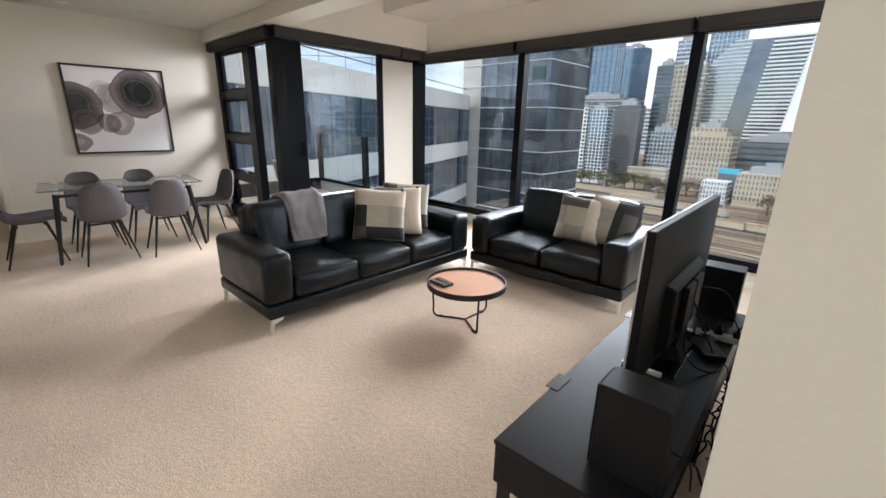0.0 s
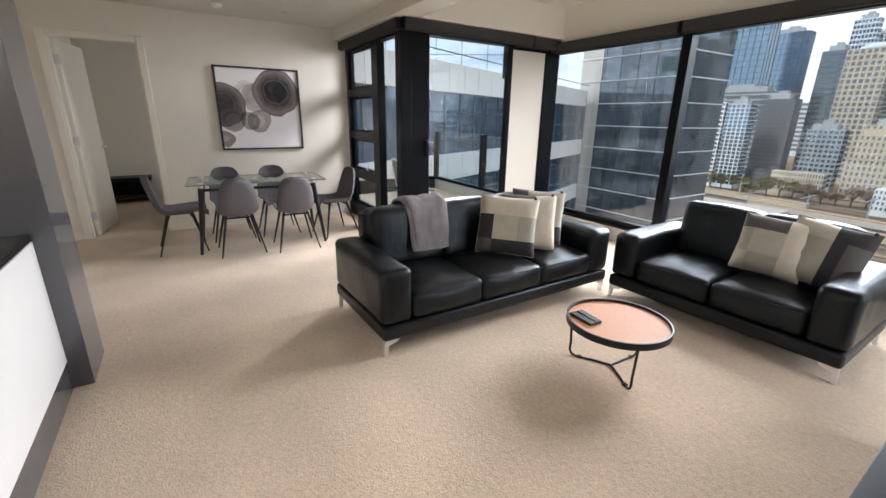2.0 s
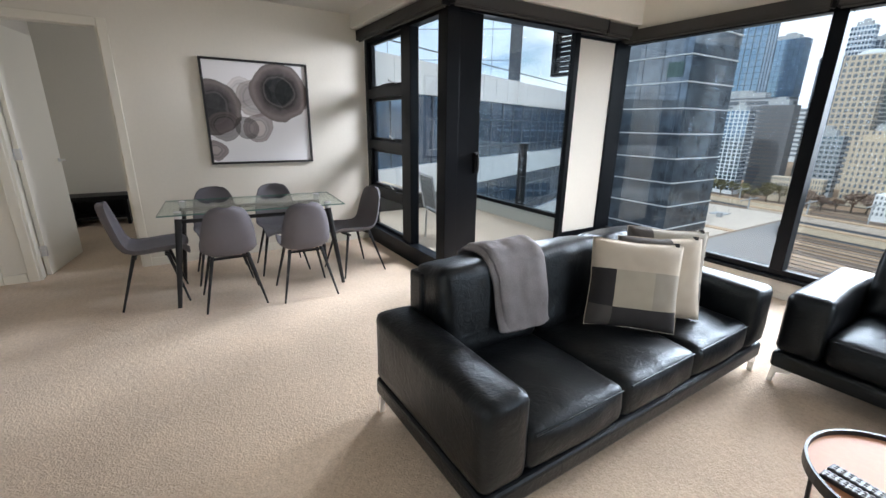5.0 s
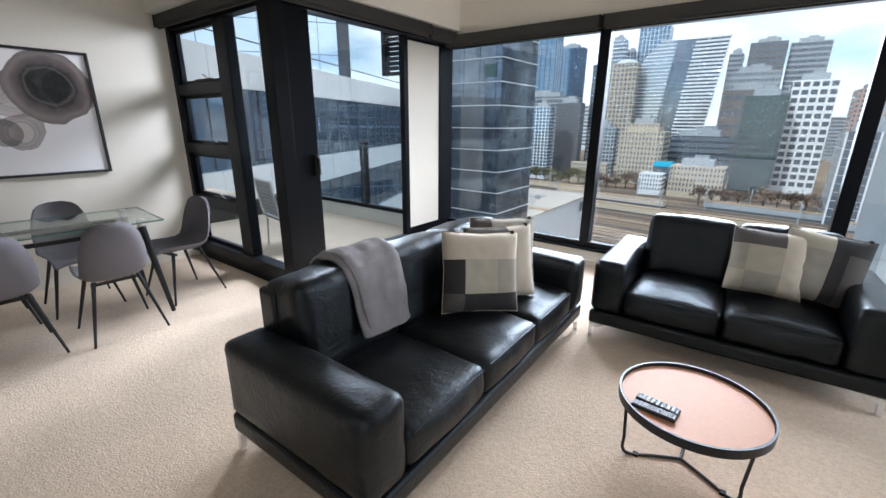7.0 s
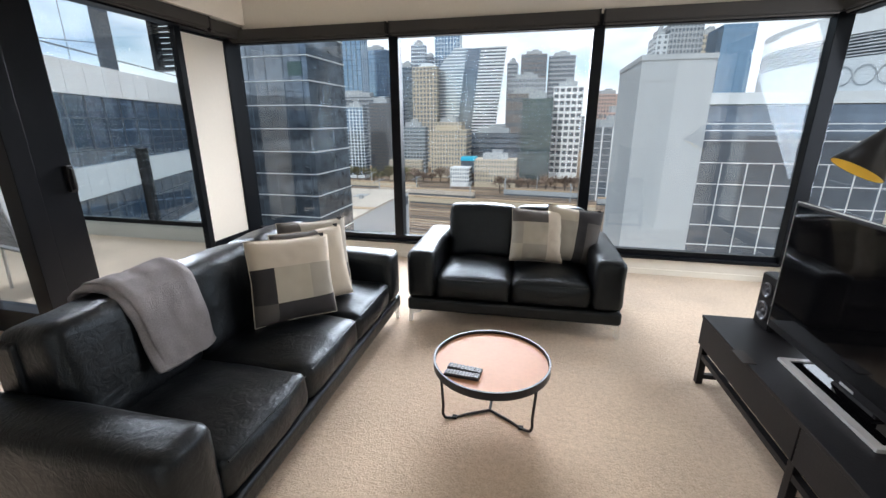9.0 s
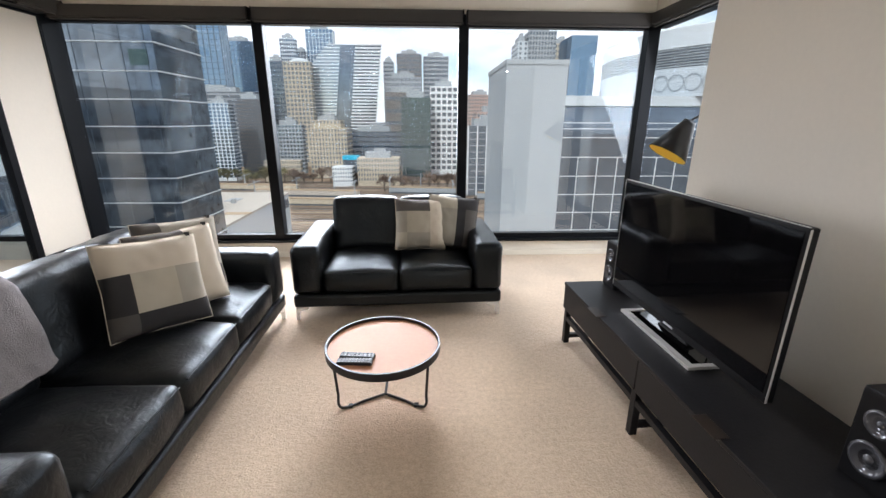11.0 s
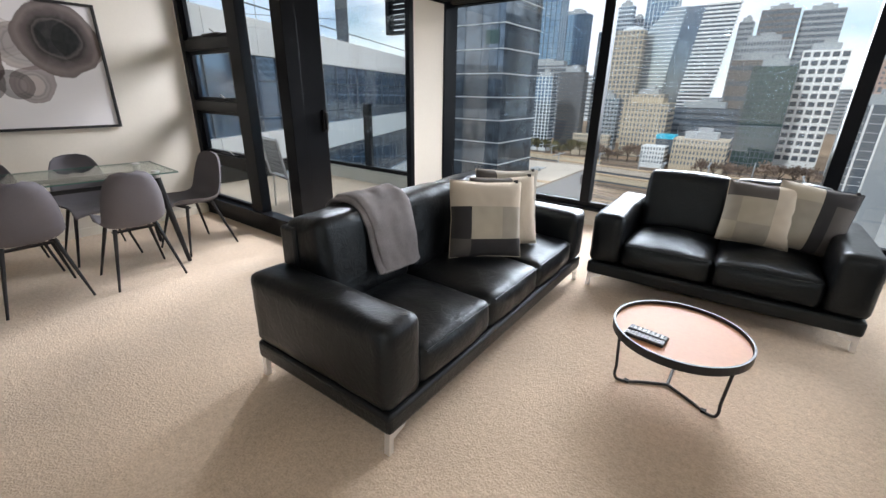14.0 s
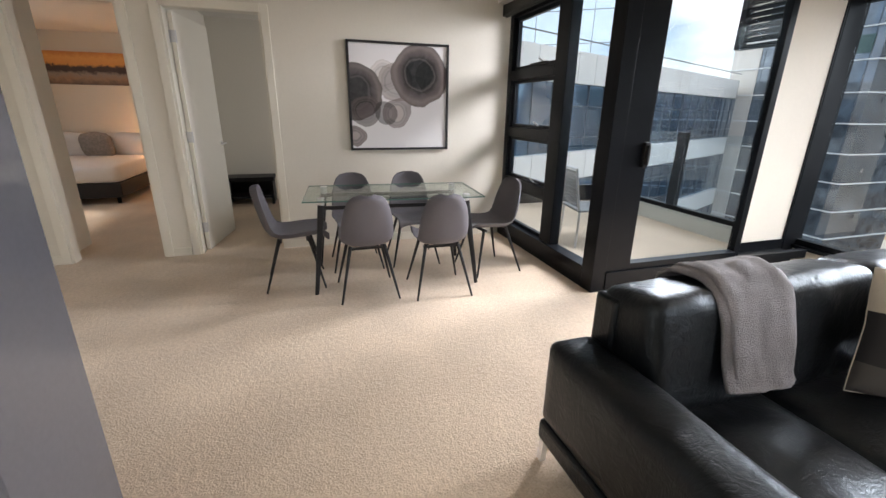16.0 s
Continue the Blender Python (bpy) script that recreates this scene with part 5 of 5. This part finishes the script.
tower("office_block", "red-brown brick block", 30.5, 60, 285, 20, 7, 9, 8, C_PINK, C_WIN, "grid", (.5, .5))
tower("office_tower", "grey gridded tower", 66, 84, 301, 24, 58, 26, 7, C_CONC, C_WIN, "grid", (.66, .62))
# grey tower's left side: a narrow box, coloured paler than the front
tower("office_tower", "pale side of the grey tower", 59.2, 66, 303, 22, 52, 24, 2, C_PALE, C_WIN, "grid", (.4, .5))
tower("office_tower", "beige tower behind", 92.2, 105.5, 331, 22, 55.3, 22, 5, C_CREAMST, C_WIN, "grid", (.6, .55))
tower("glass_tower", "flat blue glass tower", 87.7, 103.8, 281, 24, 52, 20, 5, C_BLUE, C_BLUE, "curtain", (.2, .2), roof=False)
for i in range(26):
    rx = -420 + i * 33 + random.uniform(-8, 8)
    if -250 < rx < 150 and i % 2:
        continue
    tower("far_building", "distant grey city block", rx, rx + random.uniform(18, 30), 700 + random.uniform(-60, 90), 25, random.uniform(-5, 45), 12, 6, random.choice((C_CONC, C_PALE, C_BROWN, C_PINK)), C_WIN, "bands", (.6, .5), side=False, roof=False)

# folded glass tower with white floor bands
fold = thing("folded_tower", "folded glass tower ringed with white floor bands", "building", pose(0, 421, GZ))
FL = 38
# the wing takes the glass colour that has haze mixed in
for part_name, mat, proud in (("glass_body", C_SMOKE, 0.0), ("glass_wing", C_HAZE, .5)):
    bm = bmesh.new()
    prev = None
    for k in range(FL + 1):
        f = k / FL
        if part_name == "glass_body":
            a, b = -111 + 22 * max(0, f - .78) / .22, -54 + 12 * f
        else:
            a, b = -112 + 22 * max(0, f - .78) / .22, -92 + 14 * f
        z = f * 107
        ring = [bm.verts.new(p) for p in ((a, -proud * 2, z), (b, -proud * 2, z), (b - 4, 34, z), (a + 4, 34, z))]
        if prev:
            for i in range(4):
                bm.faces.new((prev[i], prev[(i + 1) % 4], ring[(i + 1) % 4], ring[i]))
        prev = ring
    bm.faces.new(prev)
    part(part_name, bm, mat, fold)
for k in range(1, FL + 1):
    f = k / FL
    a, b = -112 + 22 * max(0, f - .78) / .22, -53.5 + 12 * f
    z = f * 107
    cut = -77 + 12 * f
    bm = bmesh.new()
    box(bm, a - .4, cut - 14, -1.6, 2, z - .34, z + .34)
    box(bm, cut, b + .4, -2.2, 2, z - .62, z + .62)
    part("floor_band", bm, C_LINE, fold)


# neighbouring tower with white storey lines
nb = thing("neighbour_tower", "dark glass neighbour tower with white storey lines", "building", pose(-38.3, 61, GZ))
slab("glass_wall", (-13.5, 0, 0, 12, 0, 92), C_NEIGH, nb)
slab("stone_pier", (-17.6, -13.5, -.1, 12, 0, 92), C_CREAMPALE, nb, "pale stone-clad pier")
for k in range(27):
    z = 2.6 + k * 3.45
    bm = bmesh.new()
    box(bm, -17.7, .15, -.22, .0, z - .07, z + .07)
    box(bm, 0, .18, 0, 12, z - .07, z + .07)
    part("storey_line", bm, C_LINE, nb)
bm = bmesh.new()
for i in range(5):
    x = -1 - i * 3
    box(bm, x - .03, x + .03, -.05, 0, 0, 92)
stuff(part("mullions", bm, C_DARK, nb))
bm = bmesh.new()
for k in (13,):
    box(bm, -3.2, -0.9, -.12, 0, k * 3.45 + 3.3, k * 3.45 + 5.2)
part("lit_windows", bm, C_GREEN, nb)

# stepped white-banded building beyond the balcony
ang = math.degrees(math.atan2(42 - 17.2, -45.3 + 34))
wb = thing("banded_building", "glass building with white panelled bands", "building", pose(-32.2, 13.2, GZ, 0, 0, ang))
slab("glass_wall", (-40, 51, -.2, 14, 0, 45.9), C_NAVY, wb)
for z0, z1 in ((43.55, 45.85), (36.0, 38.3), (28.6, 30.9), (21.2, 23.5)):
    bm = bmesh.new()
    for i in range(35):
        x = -40 + i * 2.55
        box(bm, x + .03, x + 2.52, 13.9, 14.35, z0, z1)
        box(bm, x + .03, x + 2.52, -.65, -.2, z0, z1)
    part("panel_band", bm, C_PANEL, wb, "white panelled band")
bm = bmesh.new()
for i in range(36):
    x = -40 + i * 2.55
    box(bm, x - .04, x + .04, -.3, -.2, 0, 45.9)
for k in range(20):
    box(bm, -40, 51, -.28, -.2, k * 2.46, k * 2.46 + .08)
stuff(part("mullions", bm, C_DARK, wb))
mt = thing("mirror_tower", "tall curtain-walled tower mirroring blue sky and cloud", "building", pose(-52.4, 23.1, GZ, 0, 0, 53))
slab("glass_wall", (-30, 14, 0, 10, 0, 84), C_MIRROR, mt)
bm = bmesh.new()
for i in range(15):
    box(bm, -30 + i * 3 - .03, -30 + i * 3 + .03, -.05, 0, 40, 84)
for k in range(13):
    box(bm, -30, 14, -.05, 0, 42 + k * 3.2, 42.06 + k * 3.2)
stuff(part("mullions", bm, C_SMOKE, mt))
tower("office_tower", "dark tower beyond the white-banded building", -100, -78, 58, 20, 32, 20, 7, C_DARK, C_WIN, "bands", (.6, .6), side=False)

# pale slab and curved podium building
slb = thing("slab_building", "blank pale grey end wall of a tower", "building", pose(11.2, 60, GZ))
slab("wall", (-4.1, 4.1, 0, 16, 0, 48.6), C_SLAB, slb)
slab("parapet", (-4.2, 4.2, -.1, 16.1, 48.6, 49.2), C_SLAB, slb)
bm = bmesh.new()
for k in range(12):
    box(bm, -4.12, 4.12, -.03, .0, 4 * k + 2.2, 4 * k + 2.26)
part("panel_joints", bm, C_CONC, slb)
pod = thing("glazed_podium", "dark glazed building with a white window grid", "building", pose(15.4, 61.5, GZ))
slab("glass_wall", (0, 70, 0, 20, 0, 43.4), C_SMOKE, pod)
slab("ledge", (-.4, 70, -1.2, 20, 43.5, 44.8), C_PALE, pod, "pale concrete ledge")
bm = bmesh.new()
for i in range(24):
    box(bm, i * 2.9 - .045, i * 2.9 + .045, -.15, 0, 0, 36.5)
for k in range(13):
    box(bm, 0, 70, -.15, 0, 36.5 - k * 2.7 - .045, 36.5 - k * 2.7 + .045)
stuff(part("window_grid", bm, C_LINE, pod))
for z in (39.2, 40.4, 41.2):
    slab("rail", (0, 70, -.5, -.42, z, z + .1), C_LINE, pod)
dr = thing("drum_building", "curved white building with a dark louvred band", "building", pose(54.7, 75.9, 0))
bm = bmesh.new()
lathe(bm, [(26.5, 4.8), (26.5, 8.7)], 72)
part("lower_wall", bm, C_PALE, dr, smooth=False)
bm = bmesh.new()
lathe(bm, [(26.0, 8.7), (26.0, 11.3)], 72)
part("louvre_backing", bm, C_DARK, dr)
for k in range(7):
    bm = bmesh.new()
    lathe(bm, [(26.1, 8.85 + k * .36), (26.5, 8.85 + k * .36), (26.4, 9.02 + k * .36), (26.1, 9.02 + k * .36)], 72)
    part("louvre", bm, C_CONC, dr)
bm = bmesh.new()
lathe(bm, [(26.5, 11.3), (26.5, 13.8), (20, 15.2), (6, 16)], 72)
part("upper_wall", bm, C_WHITE, dr)
bm = bmesh.new()
for i in range(14):
    a0 = radians(200 + i * 5)
    for j in range(10):
        a, b = (a0 + .042 * math.cos(2 * math.pi * q / 10) for q in (j, j + 1))
        z, zz = (6.7 + 1.1 * math.sin(2 * math.pi * q / 10) for q in (j, j + 1))
        rod(bm, (26.6 * math.cos(a), 26.6 * math.sin(a), z), (26.6 * math.cos(b), 26.6 * math.sin(b), zz), .06, n=4)
part("loop_ornament", bm, C_CONC, dr, "grey looped line ornament")

# podium roofs below the window
rf = thing("podium_roof", "pale concrete podium with dark parapet lines", "building", pose(0, 0, GZ))
slab("roof", (-50, 7, 25, 110, 0, 10), C_ROOF, rf)
for r in [(-50, 7, 109.4, 110, 10, 11), (-50, -49.4, 25, 109.4, 10, 11), (-49.4, 6, 78, 79.2, 10, 10.7), (-14, -13, 60, 109, 10, 10.7)]:
    slab("parapet", r, C_DARK, rf)
for r in [(-44, -36, 82, 88, 10, 11.2), (-32, -24, 95, 99, 10, 11.6), (-20, -17, 84, 92, 10, 11.4), (-8, 0, 88, 96, 10, 11.5), (-42, -34, 66, 72, 10, 11.2)]:
    slab("skylight", r, C_PALE, rf, "pale rooftop skylight")
wh = thing("rooftop_building", "grey concrete building with a flat beige roof", "building", pose(-62, 92, GZ))
slab("wall", (-30, 12, 0, 52, 0, 17.6), C_PALE, wh)
slab("roof", (-30.3, 12.3, -.3, 52.3, 17.6, 18.1), C_ROOF, wh)
slab("sign", (12.32, 12.5, 44, 50, 13.5, 16.5), C_DARK, wh, "dark sign box")
slab("door", (12.02, 12.1, 20, 24, 0, 10), C_BROWN, wh)

roofs = random.Random(5)
for owner, x0, x1, y0, y1, z, count in ((rf, -48, 4, 58, 107, 10, 34), (wh, -27, 8, 3, 47, 18.1, 16)):
    for i in range(count):
        x, y = roofs.uniform(x0, x1), roofs.uniform(y0, y1)
        if i % 3 == 0:
            w, d = roofs.uniform(3, 7), roofs.uniform(2, 6)
            slab("roof_sheet", (x, x + w, y, min(y + d, y1), z + .005 + i * .004, z + .14 + i * .004), roofs.choice((C_TAN, C_PALE, C_CONC)), owner)
        else:
            w, d, h = roofs.uniform(.5, 2.2), roofs.uniform(.5, 2.2), roofs.uniform(.4, 1.3)
            slab("roof_unit", (x, x + w, y, y + d, z, z + h), roofs.choice((C_PALE, C_CONC, C_SOOT, C_WHITE)), owner)

# rail yard
for i in range(20):
    r = structure(slab("ballast_bed", (-430, 430, -1.3 - i % 3 * .7, 1.3 + i % 2 * .9, 0, .15), (C_TAN, C_SOOT, C_RAIL)[i * 7 % 3]), "ballast bed of the railway yard", "railway")
    r.matrix_world = pose(-40, 150 + i * 7.4, GZ, 0, 0, -7 + (i % 4) * .5)
for i in range(32):
    r = structure(slab("rail_track", (-430, 430, -.45, .45, .16, .35), C_STEEL), "rusty railway track", "railway")
    r.matrix_world = pose(-40, 148 + i * 4.7, GZ, 0, 0, -7 + (i % 3) * .4)
for i, (x, y, l, m) in enumerate(((-52, 212, 46, C_CREAMST), (-8, 208, 60, C_CREAMST), (-70, 240, 60, C_ROOF), (10, 246, 70, C_CONC), (-110, 262, 60, C_CREAMST), (60, 225, 70, C_CONC))):
    tr = thing("railway_carriage", "long pale railway carriages in the yard" if i != 2 else "long station platform roof", "train", pose(x, y, GZ, 0, 0, -7))
    slab("body", (-l / 2, l / 2, -1.5, 1.5, .9, 3.6), m, tr, bev=.3)
    slab("roof", (-l / 2, l / 2, -1.6, 1.6, 3.6, 4.0), C_TAN, tr)
    slab("undercarriage", (-l / 2, l / 2, -1.2, 1.2, .0, .88), C_DARK, tr)
for i in range(16):
    ma = thing("rail_mast", "grey steel overhead-wire mast", "mast", pose(-150 + i * 18, 232 + (i % 3) * 16, GZ), "overhead-wire masts")
    slab("pole", (-.25, .25, -.25, .25, 0, 10), C_CONC, ma)
    slab("gantry", (-.2, .2, -9, 9, 8.6, 9.0), C_CONC, ma)


def tree(mat, seed, label):
    rnd = random.Random(seed)
    t = thing("tree", label, "tree", None, "street trees beyond the railway")
    bm = bmesh.new()
    rod(bm, (0, 0, 0), (.3, .1, 4), .45, .3, n=8)
    tips = []
    for i in range(8):
        a = i * 2.4
        tip = Vector((.3 + math.cos(a) * rnd.uniform(1.5, 3.6), .1 + math.sin(a) * rnd.uniform(1.5, 3.6), rnd.uniform(5.5, 9.5)))
        rod(bm, (.3, .1, rnd.uniform(3, 4)), tip, .18, .05, n=5)
        tips.append(tip)
    part("trunk", bm, C_TRUNK, t)
    bm = bmesh.new()
    for tip in tips + [Vector((.3, 0, 9))]:
        for _ in range(46):
            p = tip + Vector((rnd.gauss(0, 1), rnd.gauss(0, 1), rnd.gauss(0, .8)))
            u = Vector((rnd.uniform(-1, 1), rnd.uniform(-1, 1), rnd.uniform(-1, 1))).normalized() * rnd.uniform(.25, .55)
            v = u.orthogonal() * rnd.uniform(.5, 1.0)
            bm.faces.new([bm.verts.new(p + q) for q in (u, v, -u, -v)])
    part("crown", bm, mat, t)
    return t


kinds = [tree(C_LEAF, 1, "olive-green eucalypt beyond the railway"), tree(C_BARE, 2, "bare brown winter tree beyond the railway"), tree(C_LEAF, 3, "olive-green street tree beyond the railway")]
spots = [(-152 + i * 5.2, 282 + (i * 37 % 17), 0 if i < 11 else 1) for i in range(24)] + [(-28 + i * 5.5, 258 + (i * 29 % 13), 1) for i in range(16)] + [(70 + i * 7, 262 + (i * 17 % 11), 2) for i in range(6)]
for n, (x, y, k) in enumerate(spots):
    s = 0.72 + (n * 13 % 7) * .06
    m = pose(x, y, GZ, 0, 0, n * 67)
    if n in (0, 12, 40):
        kinds[k].matrix_world = m
    else:
        c = copy_thing(kinds[k], m)
        c.scale = (s, s, s)
